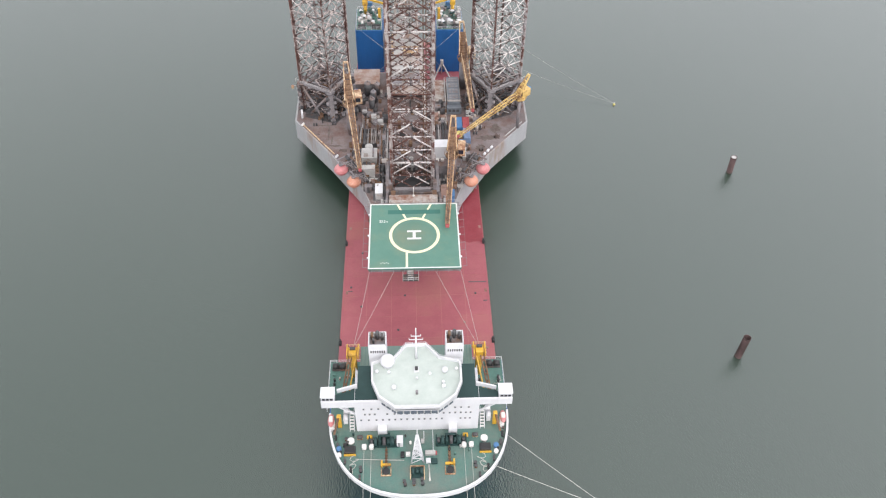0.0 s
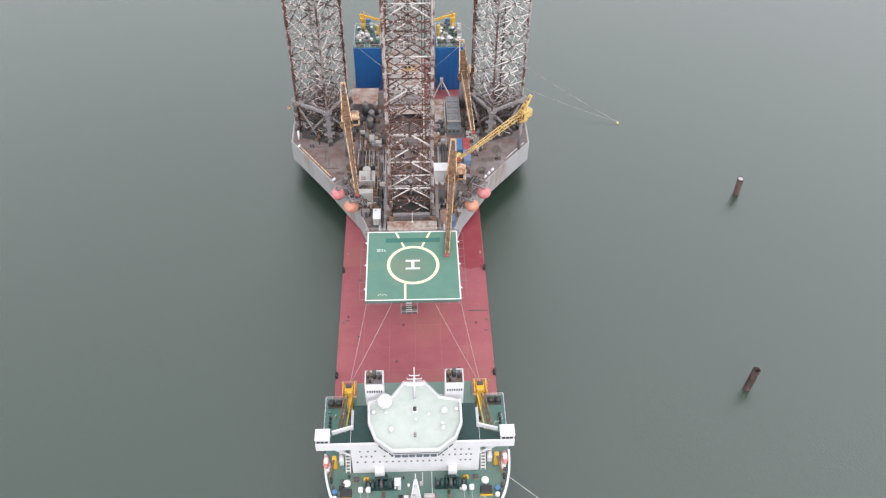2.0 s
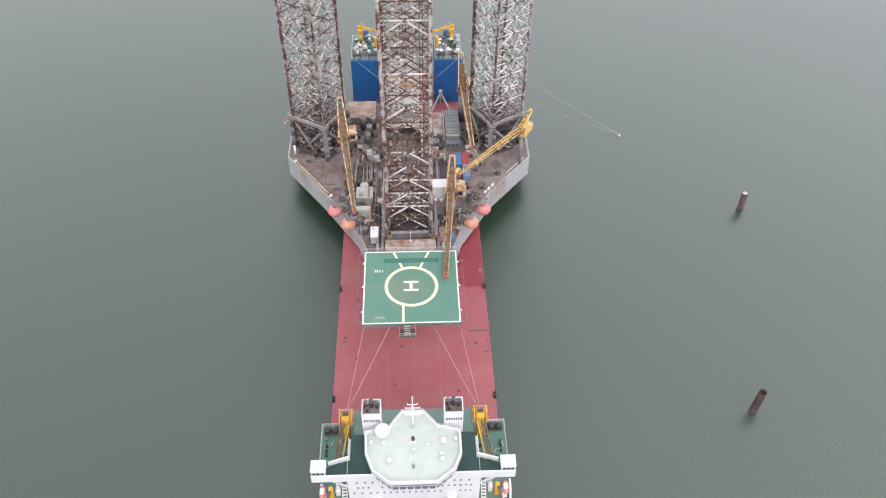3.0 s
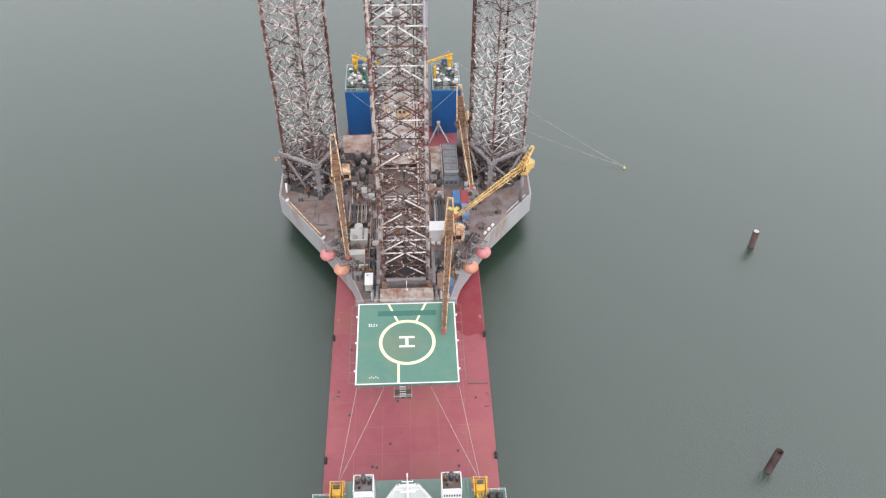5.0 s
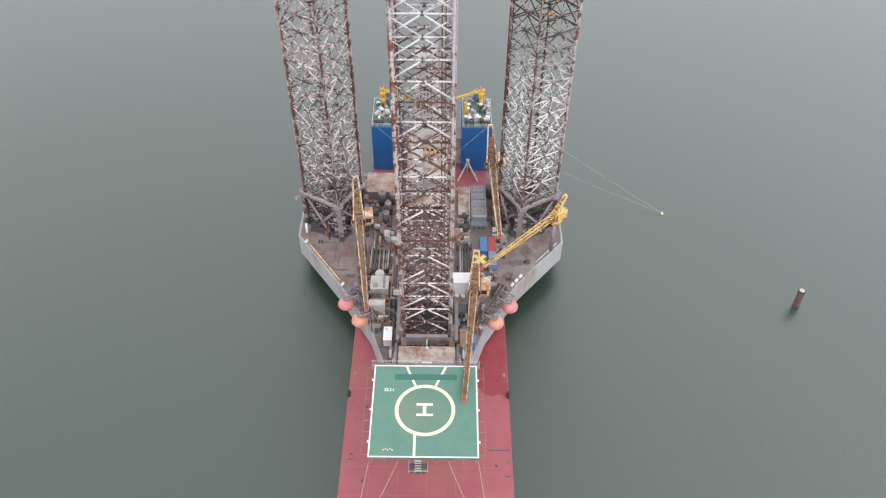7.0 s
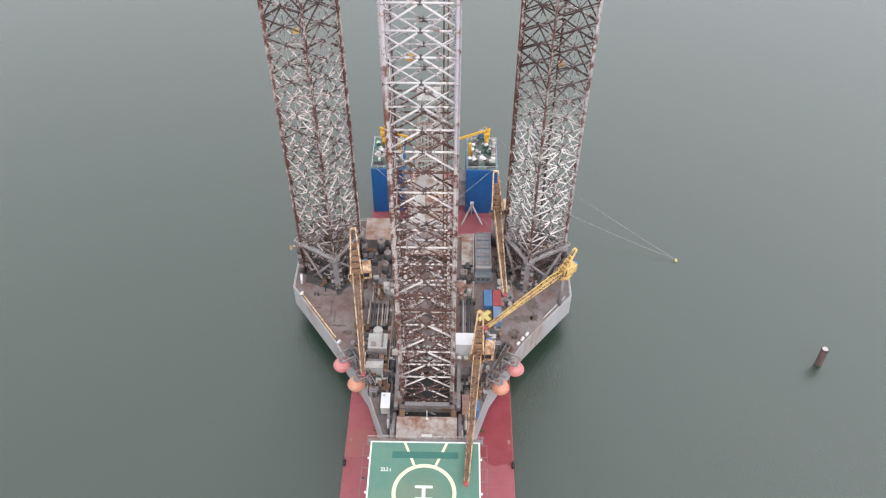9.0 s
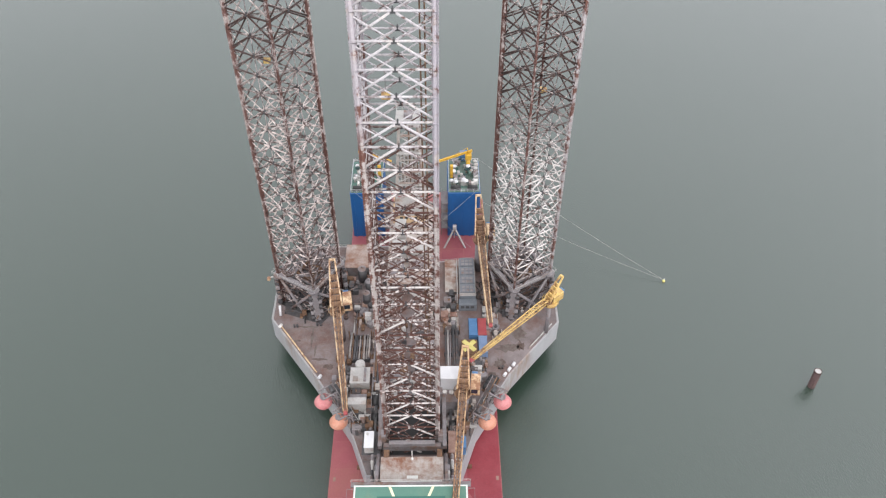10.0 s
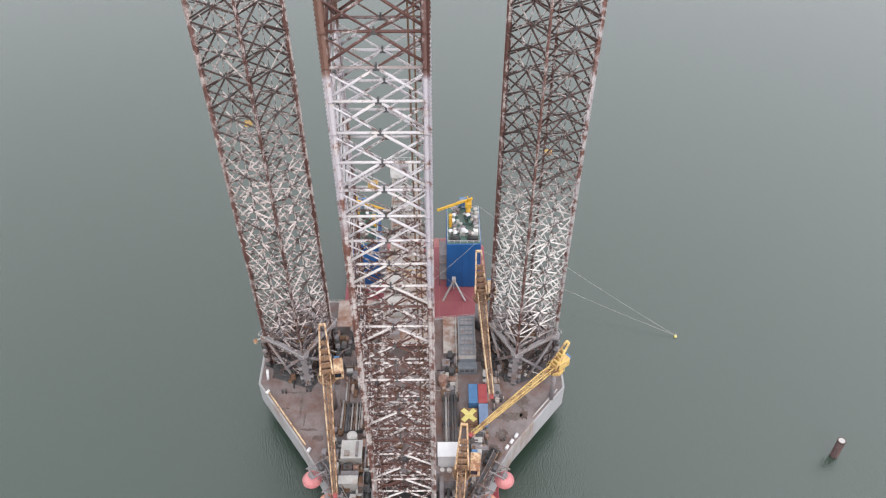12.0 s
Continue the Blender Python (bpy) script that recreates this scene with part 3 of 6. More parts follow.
# aft mooring platforms, yellow deck cranes and boats
for s in (-1, 1):
    xo, xi = CX + s * 21.9, CX + s * 14.0
    x0, x1 = sorted((xo, xi))
    pl = thing("mooring_platform", (CX + s * 18, -31, FZ), "green mooring platform beside the bridge house", "platform", "aft mooring platforms")
    part("deck", B((x0, x1, -36.0, -23.2, FZ + 0.05, FZ + 0.1)), M_GREEN, pl)
    bm = bmesh.new()
    rails(bm, [(xo, -38), (xo, -23.4), (xi, -23.4)], FZ + 0.1, 1.2, 1.6, 0.06)
    part("guard_rail", bm, M_WHITE, pl)
    w = thing("mooring_winch", (CX + s * 19.5, -25, FZ), "black mooring winch on the green platform", "winch", "aft mooring winches")
    x = CX + s * 19.5
    part("bed", B((x - 1.9, x + 1.9, -26, -24.2, FZ + 0.1, FZ + 0.35)), M_DARK, w)
    for k in (-1, 1):
        bm = bmesh.new()
        tube(bm, (x + k * 0.95 - 0.75, -25.1, FZ + 1.1), (x + k * 0.95 + 0.75, -25.1, FZ + 1.1), 0.75, 16)
        part("drum", bm, M_BLACK, w)
    for k in (0, 1, 2):
        bo = thing("bollard", (CX + s * 20.6, -29.0 - k * 1.2, FZ), "black bollard on the green platform", "bollard", "platform bollards")
        bm = bmesh.new()
        tube(bm, (CX + s * 20.6, -29.0 - k * 1.2, FZ + 0.1), (CX + s * 20.6, -29.0 - k * 1.2, FZ + 1.0), 0.3, 12)
        part("post", bm, M_BLACK, bo)
    cr = thing("deck_crane", (CX + s * 15.5, -27.2, FZ), "yellow provision crane with a lowered boom", "crane", "yellow deck cranes")
    cxx = CX + s * 15.6
    bm = bmesh.new()
    tube(bm, (cxx, -27.2, FZ), (cxx, -27.2, 28.2), 0.85, 16)
    part("pedestal", bm, M_YEL2, cr)
    hs = part("house", B((cxx - 1.0, cxx + 1.0, -28.2, -26.0, 28.2, 29.8)), M_YEL2, cr, bevel=0.15)
    part("winch", B((cxx - 0.7, cxx + 0.7, -26.8, -26.1, 29.8, 30.3)), M_DARK, hs)
    for k in (-1, 1):
        part("side_plate", B((cxx + k * 1.35 - 0.12, cxx + k * 1.35 + 0.12, -28.6, -24.9, 28.4, 29.9)), M_YEL2, cr)
    part("platform", B((cxx - 1.7, cxx + 1.7, -25.6, -24.8, 28.2, 28.4)), M_YEL2, cr)
    bm = bmesh.new()
    rails(bm, [(cxx - 1.7, -24.8), (cxx + 1.7, -24.8), (cxx + 1.7, -28.4)], 28.4, 1.1, 0.9, 0.06)
    part("guard_rail", bm, M_YEL3, cr)
    for k in (-0.45, 0.45):
        bm = bmesh.new()
        beam(bm, (cxx + s * 0.3 + k, -26.3, 29.6), (CX + s * 18.0 + k * 0.6, -36.5, 23.5), 0.28, 0.5)
        part("boom", bm, M_BRN, cr, "rusty brown boom")
    for k in range(7):
        f = k / 7
        p = Vector((cxx + s * 0.3, -26.3, 29.6)).lerp(Vector((CX + s * 18.0, -36.5, 23.5)), f)
        part("boom_plate", B((p.x - 0.45, p.x + 0.45, p.y - 0.3, p.y + 0.3, p.z - 0.1, p.z + 0.06)), M_BRN, cr)
    bm = bmesh.new()
    beam(bm, (cxx - s * 1.0, -26.8, 29.0), (CX + s * 16.6, -35.5, 23.3), 0.3)
    part("strut", bm, M_YEL2, cr)
    # rescue boat davits ahead of the wings
    dv = thing("boat_davit", (CX + s * 18.4, -41.5, FZ), "yellow boat davit on the green foredeck", "davit", "yellow boat davits")
    dx = CX + s * 18.6
    part("post", B((dx - 0.5, dx + 0.5, -42.6, -41.6, FZ, FZ + 4.6)), M_YEL2, dv, bevel=0.12)
    bm = bmesh.new()
    beam(bm, (dx, -42, FZ + 4.4), (CX + s * 19.6, -46.0, FZ + 2.6), 0.45)
    part("arm", bm, M_BRN, dv)
    lr = thing("life_raft", (CX + s * 17.2, -41, FZ), "white life raft canister on a rack", "life raft", "white life rafts")
    for k in range(2):
        bm = bmesh.new()
        tube(bm, (CX + s * 17.2, -41.6 + k * 1.9, FZ + 1.6), (CX + s * 17.2, -40.1 + k * 1.9, FZ + 1.6), 0.62, 14)
        part("canister", bm, M_WHITE, lr, bevel=0.0)
    part("rack", B((CX + s * 17.2 - 0.5, CX + s * 17.2 + 0.5, -41.6, -38.2, FZ, FZ + 1.0)), M_WHITE, lr)
    bt = thing("rescue_boat", (CX + s * 20.3, -43.4, FZ), "faded pink and white rescue boat under the bridge wing", "boat", "rescue boats")
    bm = bmesh.new()
    ball(bm, (CX + s * 20.6, -41.8, FZ + 2.2), 0.8, 1.0, 2.2, 0.75, 16, 10)
    part("hull", bm, M_PINK, bt)
    part("canopy", B((CX + s * 20.6 - 0.5, CX + s * 20.6 + 0.5, -42.6, -41.0, FZ + 2.5, FZ + 3.1)), M_WHITE2, bt, bevel=0.2)
    part("cradle", B((CX + s * 20.3 - 0.5, CX + s * 20.3 + 0.5, -43.6, -41.6, FZ, FZ + 1.8)), M_WHITE2, bt)
    # stairs beside the house
    st = thing("deck_stair", (CX + s * 15.6, -41, FZ), "white steel stair beside the bridge house", "stair", "house stairs")
    for k in range(6):
        part("tread", B((CX + s * 15.6 - 0.45, CX + s * 15.6 + 0.45, -43.4 + k * 0.5, -43.0 + k * 0.5, FZ + 0.4 + k * 0.55, FZ + 0.46 + k * 0.55)), M_WHITE2, st)
    bm = bmesh.new()
    for k in (-0.5, 0.5):
        beam(bm, (CX + s * 15.6 + k, -43.6, FZ), (CX + s * 15.6 + k, -40.4, FZ + 3.6), 0.12)
        beam(bm, (CX + s * 15.6 + k, -43.6, FZ + 1.1), (CX + s * 15.6 + k, -40.4, FZ + 4.7), 0.07)
    part("stringer", bm, M_WHITE, st)

# foredeck machinery
for s in (-1, 1):
    x = CX + s * 7.9
    w = thing("anchor_windlass", (x, -47.2, FZ), "dark green anchor windlass with several drums", "windlass", "foredeck windlasses")
    part("bed", B((x - 3.6, x + 3.6, -48.3, -46.2, FZ + 0.05, FZ + 0.35)), M_DKGREEN, w)
    for k in range(7):
        bm = bmesh.new()
        xx = x - 3.0 + k
        tube(bm, (xx - 0.35, -47.2, FZ + 1.25), (xx + 0.35, -47.2, FZ + 1.25), 1.0 if k % 2 else 0.62, 16)
        part("drum", bm, M_DKGREEN if k % 3 else M_DARK, w)
    for k in (-3.5, -1, 1.5, 3.5):
        part("bearing", B((x + k - 0.14, x + k + 0.14, -48.2, -46.2, FZ + 0.3, FZ + 2.0)), M_DKGREEN, w)
    part("gearbox", B((x - 1.4, x + 1.4, -46.2, -45.6, FZ + 0.1, FZ + 1.7)), M_DKGREEN, w, bevel=0.1)
    ch = thing("anchor_chain", (CX + s * 7.4, -51, FZ), "dark rusty anchor chain running to its stopper", "anchor chain", "anchor chains")
    bm = bmesh.new()
    for k in range(14):
        y = -48.6 - k * 0.4
        box(bm, CX + s * 7.4 - (0.3 if k % 2 else 0.1), CX + s * 7.4 + (0.3 if k % 2 else 0.1), y - 0.28, y + 0.28, FZ + 0.1, FZ + (0.3 if k % 2 else 0.6))
    part("links", bm, M_BRN, ch)
    cs = thing("chain_stopper", (CX + s * 7.4, -53.5, FZ), "yellow chain stopper over a dark hawse pipe", "chain stopper", "chain stoppers")
    xx = CX + s * 7.4
    part("bar", B((xx - 1.1, xx + 1.1, -53.3, -52.8, FZ + 0.3, FZ + 0.9)), M_YEL2, cs, bevel=0.06)
    part("lever", B((xx + s * 1.0 - 0.2, xx + s * 1.0 + 0.2, -53.6, -52.2, FZ + 0.4, FZ + 1.3)), M_YEL2, cs, bevel=0.05)
    bm = bmesh.new()
    tube(bm, (xx, -54.6, FZ + 0.05), (xx, -54.6, FZ + 0.7), 0.85, 18)
    part("hawse_pipe", bm, M_BLACK, cs)
    part("frame", B((xx - 1.1, xx + 1.1, -55.7, -55.4, FZ + 0.05, FZ + 0.25), (xx - 1.2, xx - 1.0, -55.7, -53.5, FZ + .05, FZ + .22), (xx + 1.0, xx + 1.2, -55.7, -53.5, FZ + .05, FZ + .22)), M_YEL3, cs)
    h = thing("hatch_cover", (CX + s * 15.9, -49, FZ), "black hatch with a yellow sill on the green foredeck", "hatch", "foredeck hatches")
    xx = CX + s * 15.9
    part("cover", B((xx - 1.3, xx + 1.3, -49.9, -48.1, FZ, FZ + 1.1)), M_BLACK, h, bevel=0.08)
    part("sill", B((xx - 1.4, xx + 1.4, -50.3, -49.92, FZ, FZ + 0.4)), M_YEL2, h, "yellow sill")
    for k, (dx, yy) in enumerate(((10.9, -48.4), (12.6, -48.4))):
        d = thing("rope_drum", (CX + s * dx, yy, FZ), "white rope reel on the green foredeck", "rope reel", "foredeck rope reels")
        part("reel", B((CX + s * dx - 0.55, CX + s * dx + 0.55, yy - 0.6, yy + 0.6, FZ + 0.3, FZ + 1.5)), M_WHITE2, d, bevel=0.2)
        part("stand", B((CX + s * dx - 0.65, CX + s * dx + 0.65, yy - 0.3, yy + 0.3, FZ, FZ + 0.4)), M_DKGREEN, d)
        ln = thing("mooring_line", (CX + s * dx, yy - 4, FZ), "pale mooring line over the bow", "rope", "bow mooring lines")
        bm = bmesh.new()
        ye = -60 if dx < 11.5 else -58.6
        rope(bm, (CX + s * dx, yy, FZ + 1.0), (CX + s * dx, ye + 2, FZ + 1.1), 0.05, 0.1)
        rope(bm, (CX + s * dx, ye + 2, FZ + 1.1), (CX + s * (dx - 0.2 + (2.5 if s > 0 else 0)), -110, 0), 0.05, 0.5)
        part("strand", bm, M_ROPE, ln)
    for k in range(7):
        y = -43.5 - k * 2.1
        hw = bow_half(y, 1.2)
        for d in (-0.35, 0.35):
            bo = thing("bollard", (s * hw, y + d, FZ), "black bollard beside the white bulwark", "bollard", "foredeck bollards")
            bm = bmesh.new()
            tube(bm, (s * hw, y + d, FZ), (s * hw, y + d, FZ + 0.8), 0.24, 10)
            tube(bm, (s * hw, y + d, FZ + 0.8), (s * hw, y + d, FZ + 0.88), 0.32, 10)
            part("post", bm, M_BLACK if k % 2 else M_DARK, bo)
    for k, (dx, yy, r) in enumerate(((18.5, -48.6, .62), (18.4, -50.2, .55), (15.8, -46.6, .85))):
        bm = bmesh.new()
        tube(bm, (CX + s * dx, yy, FZ), (CX + s * dx, yy, FZ + 0.9), r, 18)
        tube(bm, (CX + s * dx, yy, FZ + 0.9), (CX + s * dx, yy, FZ + 1.05), r * 0.6, 14)
        v = thing("capstan", (CX + s * dx, yy, FZ), "pale round capstan on the green foredeck", "capstan", "foredeck capstans")
        part("drum", bm, M_WHITE2 if k else M_CBLUE, v)
    bm = bmesh.new()
    sweep(bm, [(CX + s * (14.6 + 1.3 * math.sin(0.9 * k) * (1 - k / 30) + 0.05 * k), -50.6 - 0.2 * k + 0.5 * math.cos(1.1 * k), FZ + 0.16) for k in range(26)], 0.1)
    tagged(part("loose_rope", bm, M_ROPE), "loose pale rope lying on the green foredeck", "rope", "rope piles")
    for k in range(2):
        xx = CX + s * (11.4 + 2.3 * k)
        v = thing("yellow_winch", (xx, -45.6, FZ), "small yellow winch by the white house front", "winch", "yellow winches")
        bm = bmesh.new()
        tube(bm, (xx - 0.6, -45.6, FZ + 0.6), (xx + 0.6, -45.6, FZ + 0.6), 0.5, 12)
        part("drum", bm, M_YEL2 if k == 0 else M_DARK, v)
        part("bed", B((xx - 0.7, xx + 0.7, -46.0, -45.2, FZ, FZ + 0.25)), M_YEL3, v)
fm = thing("foremast", (-0.5, -51.5, FZ), "white lattice foremast on the green foredeck", "mast")
TOPF = FZ + 10.5
for i, (dx, dy) in enumerate(((-1.5, -0.9), (1.5, -0.9), (0, 1.2))):
    bm = bmesh.new()
    tube(bm, (-0.5 + dx, -51.6 + dy, FZ), (-0.5 + dx * 0.12, -51.4, TOPF), 0.17, 8)
    part("leg", bm, M_WHITE, fm)
for k in range(6):
    f0, f1 = k / 6, (k + 1) / 6
    bm = bmesh.new()
    pts = [[Vector((-0.5 + dx * (1 - 0.88 * f), -51.6 + dy * (1 - f) + 0.2 * f, FZ + 10.5 * f)) for dx, dy in ((-1.5, -0.9), (1.5, -0.9), (0, 1.2))] for f in (f0, f1)]
    for i in range(3):
        tube(bm, pts[0][i], pts[1][(i + 1) % 3], 0.1, 5)
        tube(bm, pts[1][i], pts[1][(i + 1) % 3], 0.1, 5)
    part("brace", bm, M_WHITE, fm)
bm = bmesh.new()
tube(bm, (-0.5, -51.4, TOPF), (-0.5, -51.4, TOPF + 2.4), 0.12, 8)
part("pole", bm, M_WHITE, fm)
part("platform", B((-1.1, 0.1, -52.0, -50.8, FZ + 5.6, FZ + 5.75)), M_WHITE, fm)
cw = thing("capstan_winch", (-0.6, -55, FZ), "dark green winch in a yellow frame at the bow", "winch")
for k in (-1.0, 0, 1.0):
    bm = bmesh.new()
    tube(bm, (-0.6 + k - 0.3, -55, FZ + 0.9), (-0.6 + k + 0.3, -55, FZ + 0.9), 0.75 if k else 0.5, 14)
    part("drum", bm, M_DKGREEN, cw)
part("bed", B((-2.0, 0.8, -56.4, -53.6, FZ + 0.05, FZ + 0.2)), M_DKGREEN, cw)
part("frame", B((-2.3, -2.1, -56.8, -53.4, FZ, FZ + 0.5), (0.9, 1.1, -56.8, -53.4, FZ, FZ + 0.5), (-2.3, 1.1, -53.5, -53.3, FZ, FZ + 0.5)), M_YEL3, cw, "faded yellow frame")
for i, (x, y, sx, sy, h, m, lab) in enumerate(((-4.6, -47.2, 1.5, 2.0, 2.2, M_WHITE, "white deck locker near the windlass"), (2.5, -50.2, 2.4, 1.0, 1.1, M_LTGREY, "grey pipe locker on the green foredeck"), (2.0, -52.2, 1.1, 1.0, 1.0, M_WHITE, "white ventilator box on the foredeck"), (-2.7, -50.4, 1.1, 0.9, 1.0, M_WHITE2, "white ventilator box by the foremast"), (-4.0, -50.5, 0.9, 1.3, 1.0, M_BLACK, "black winch motor on the foredeck"), (3.4, -52.3, 1.4, 1.3, 0.8, M_DKGREEN, "dark green hatch on the foredeck"), (3.9, -50.2, 0.4, 0.8, 0.9, M_CRED, "red fire box on the foredeck"))):
    tagged(part("deck_locker", B((x - sx / 2, x + sx / 2, y - sy / 2, y + sy / 2, FZ, FZ + h)), m, bevel=0.1), lab, "locker")
for i, (x, y) in enumerate(((-3.6, -57.3), (-3.4, -58.1), (-1.4, -57.2), (-1.4, -58.0), (0.5, -57.0), (0.6, -58), (-17.3, -46), (-17.0, -47.0), (12.9, -53), (13.0, -53.9), (-13.7, -53.6), (-13.6, -54.4))):
    b = thing("bollard", (x, y, FZ), "short bollard with rust marks on the foredeck", "bollard", "foredeck bollards")
    bm = bmesh.new()
    tube(bm, (x, y, FZ), (x, y, FZ + 0.8), 0.36, 12)
    part("post", bm, M_BLACK if i % 3 else M_BRN, b)
    bm = bmesh.new()
    tube(bm, (x, y, FZ + 0.8), (x, y, FZ + 0.9), 0.42, 12)
    part("cap", bm, M_DARK, b)
bm = bmesh.new()
tube(bm, (1.1, -47.0, FZ + 0.12), (1.1, -44, FZ + 0.12), 0.08, 6)
beam(bm, (3.2, -50, FZ + 1.3), (3.2, -44.5, FZ + 1.3), 0.12)
tagged(part("deck_pipe", bm, M_WHITE), "thin white pipe along the green foredeck", "pipe")
bm = bmesh.new()
for k in range(3):
    rope(bm, (2.0 + 0.1 * k, -53, FZ + 0.15), (2.4 - 0.15 * k, -57.2, FZ + 0.2), 0.12, 0, 4)
tagged(part("rope_coil", bm, M_ROPE), "white rope flaked out on the foredeck", "rope")
bm = bmesh.new()
rope(bm, (-15, -51.2, FZ + 0.3), (-9.5, -51.5, FZ + 0.2), 0.09, 0, 4)
rope(bm, (-9.5, -51.5, FZ + 0.2), (-3.6, -51.8, FZ + 0.3), 0.09, 0, 4)
tagged(part("loose_rope", bm, M_ROPE), "loose white rope crossing the foredeck", "rope")
# shore lines from the starboard bow
for a, b in (((20.8, -46.1, FZ + 1.1), (69.4, -74.7, 0)), ((17.3, -54.2, FZ + 1.1), (67.2, -63.8, 0))):
    ln = thing("mooring_line", a, "pale mooring line from the bow to the water", "rope", "side mooring lines")
    bm = bmesh.new()
    rope(bm, a, b, 0.07, 0.6, 14)
    part("strand", bm, M_ROPE, ln)

# small fittings scattered over the foredeck and the aft platforms
rr = random.Random(31)
for k in range(48):
    aft = k % 4 != 3
    y = rr.uniform(-36.5, -24.5) if aft else rr.uniform(-51.5, -44.6)
    side = rr.choice((-1, 1))
    hw = 21.0 if aft else bow_half(y, 1.6)
    x = CX + side * (rr.uniform(15.0, 21.0) if aft else hw * rr.uniform(0.03, 0.98))
    if not aft and abs(x) < 1.6 and -53.5 < y < -49.5:
        continue
    bm = bmesh.new()
    pick = rr.random()
    m = rr.choice((M_WHITE2, M_DARK, M_DKGREEN, M_BLACK, M_LTGREY, M_GREEN, M_DKGREEN, M_GREEN))
    if pick < 0.4:
        r = rr.uniform(0.14, 0.3)
        tube(bm, (x, y, FZ), (x, y, FZ + rr.uniform(0.5, 1.0)), r, 10)
        ball(bm, (x, y, FZ + 0.9), r * 1.25, sz=0.5, u=10, v=6)
        tagged(part("deck_vent", bm, m), "small mushroom vent on the green ship's deck", "vent", "ship deck vents")
    elif pick < 0.9:
        w, d, h = rr.uniform(0.3, 0.9), rr.uniform(0.3, 0.9), rr.uniform(0.3, 1.0)
        box(bm, x - w / 2, x + w / 2, y - d / 2, y + d / 2, FZ, FZ + h)
        bmesh.ops.bevel(bm, geom=bm.edges[:], offset=0.05, segments=1, affect="EDGES")
        tagged(part("deck_box", bm, m), "small steel box on the green ship's deck", "box", "ship deck boxes")
    else:
        a = rr.uniform(0, 6.28)
        pts = [(x + 0.35 * i * math.cos(a) + 0.3 * math.sin(1.7 * i + a), y + 0.35 * i * math.sin(a) + 0.3 * math.cos(2.1 * i), FZ + 0.16) for i in range(10)]
        sweep(bm, pts, 0.09)
        tagged(part("loose_rope", bm, M_ROPE if k % 2 else M_DARK), "loose rope end lying on the ship's deck", "rope", "loose rope ends")
# ---- lattice legs ----
BAY, Z0 = 5.0, 6.4


def lattice_leg(loc, rz, material, label, top, HALF, chords, cr, br, first):
    """A square leg: chords names the paint of its four chords, cr and br the radii of chord and brace, first the lowest frame."""
    leg = thing("rig_leg", (loc[0], loc[1], Z0), label, "rig leg", "legs of the rig", world=False, rz=rz)
    h = top - Z0
    for q, (sx, sy) in enumerate(((-1, -1), (-1, 1), (1, -1), (1, 1))):
        bm = bmesh.new()
        tube(bm, (sx * HALF, sy * HALF, 0), (sx * HALF, sy * HALF, h), cr, 10)
        k = 0
        while k * BAY + first < h:
            z = k * BAY + first
            tube(bm, (sx * HALF, sy * HALF, z - 0.1), (sx * HALF, sy * HALF, z + 0.12), cr * (1.45 if k % 3 == 0 else 1.2), 10)
            k += 1
        chord = part("chord", bm, chords[q], leg)
        bm = bmesh.new()
        d = Vector((sx, sy, 0)).normalized()
        for s in (-1, 1):
            c = Vector((sx * HALF, sy * HALF, 0)) + d * cr * 1.28 * s
            m = Matrix.Translation(c) @ Matrix.Rotation(math.atan2(d.y, d.x), 4, "Z")
            box(bm, -cr * 0.5, cr * 0.5, -0.08, 0.08, 0, h, m)
            z = 0.0
            while s > 0 and z < h:
                box(bm, cr * 0.46, cr * 0.84, -0.08, 0.08, z, z + 0.32, m)
                z += 0.64
        part("rack", bm, chords[q], chord)
    bm = bmesh.new()
    tube(bm, (-HALF, 0, 0), (HALF, 0, 0), br, 8)
    for v in ((-0.42, 0.42, -br - 0.03, br + 0.03, -0.36, -0.04), (-0.14, 0.14, -br - 0.02, br + 0.02, -0.04, 0.62)):
        box(bm, *v)
    me_h = mesh_of(bm, "horizontal_brace", material)
    me_h.materials.append(M_DARK)
    for f in me_h.polygons[-12:]:
        f.material_index = 1
    me_d = {}
    for s in (-1, 1):
        bm = bmesh.new()
        tube(bm, (0, 0, BAY), (s * HALF, 0, BAY * 0.12), br, 8)
        me_d[s] = mesh_of(bm, "diagonal_brace", material)
    thin = bmesh.new()
    n = int((h - first) // BAY) + 1
    for k in range(4):
        face = Matrix.Rotation(k * math.pi / 2, 4, "Z") @ Matrix.Translation((0, -HALF, 0))
        for i in range(n):
            z = first + i * BAY
            part("horizontal_brace", me_h, None, leg).matrix_basis = face @ Matrix.Translation((0, 0, z))
            if i == n - 1:
                continue
            for s in (-1, 1):
                part("diagonal_brace", me_d[s], None, leg).matrix_basis = face @ Matrix.Translation((0, 0, z))
                tube(thin, face @ Vector((0, 0, z)), face @ Vector((s * HALF, 0, z + BAY * 0.86)), br * 0.62, 5)
            a, b = face @ Vector((0, 0, z)), Matrix.Rotation((k + 1) * math.pi / 2, 4, "Z") @ Vector((0, -HALF, z))
            tube(thin, a, b, br * 0.55, 5)
    tagged(part("brace_lattice", thin, material, leg), kind="stuff")
    return leg


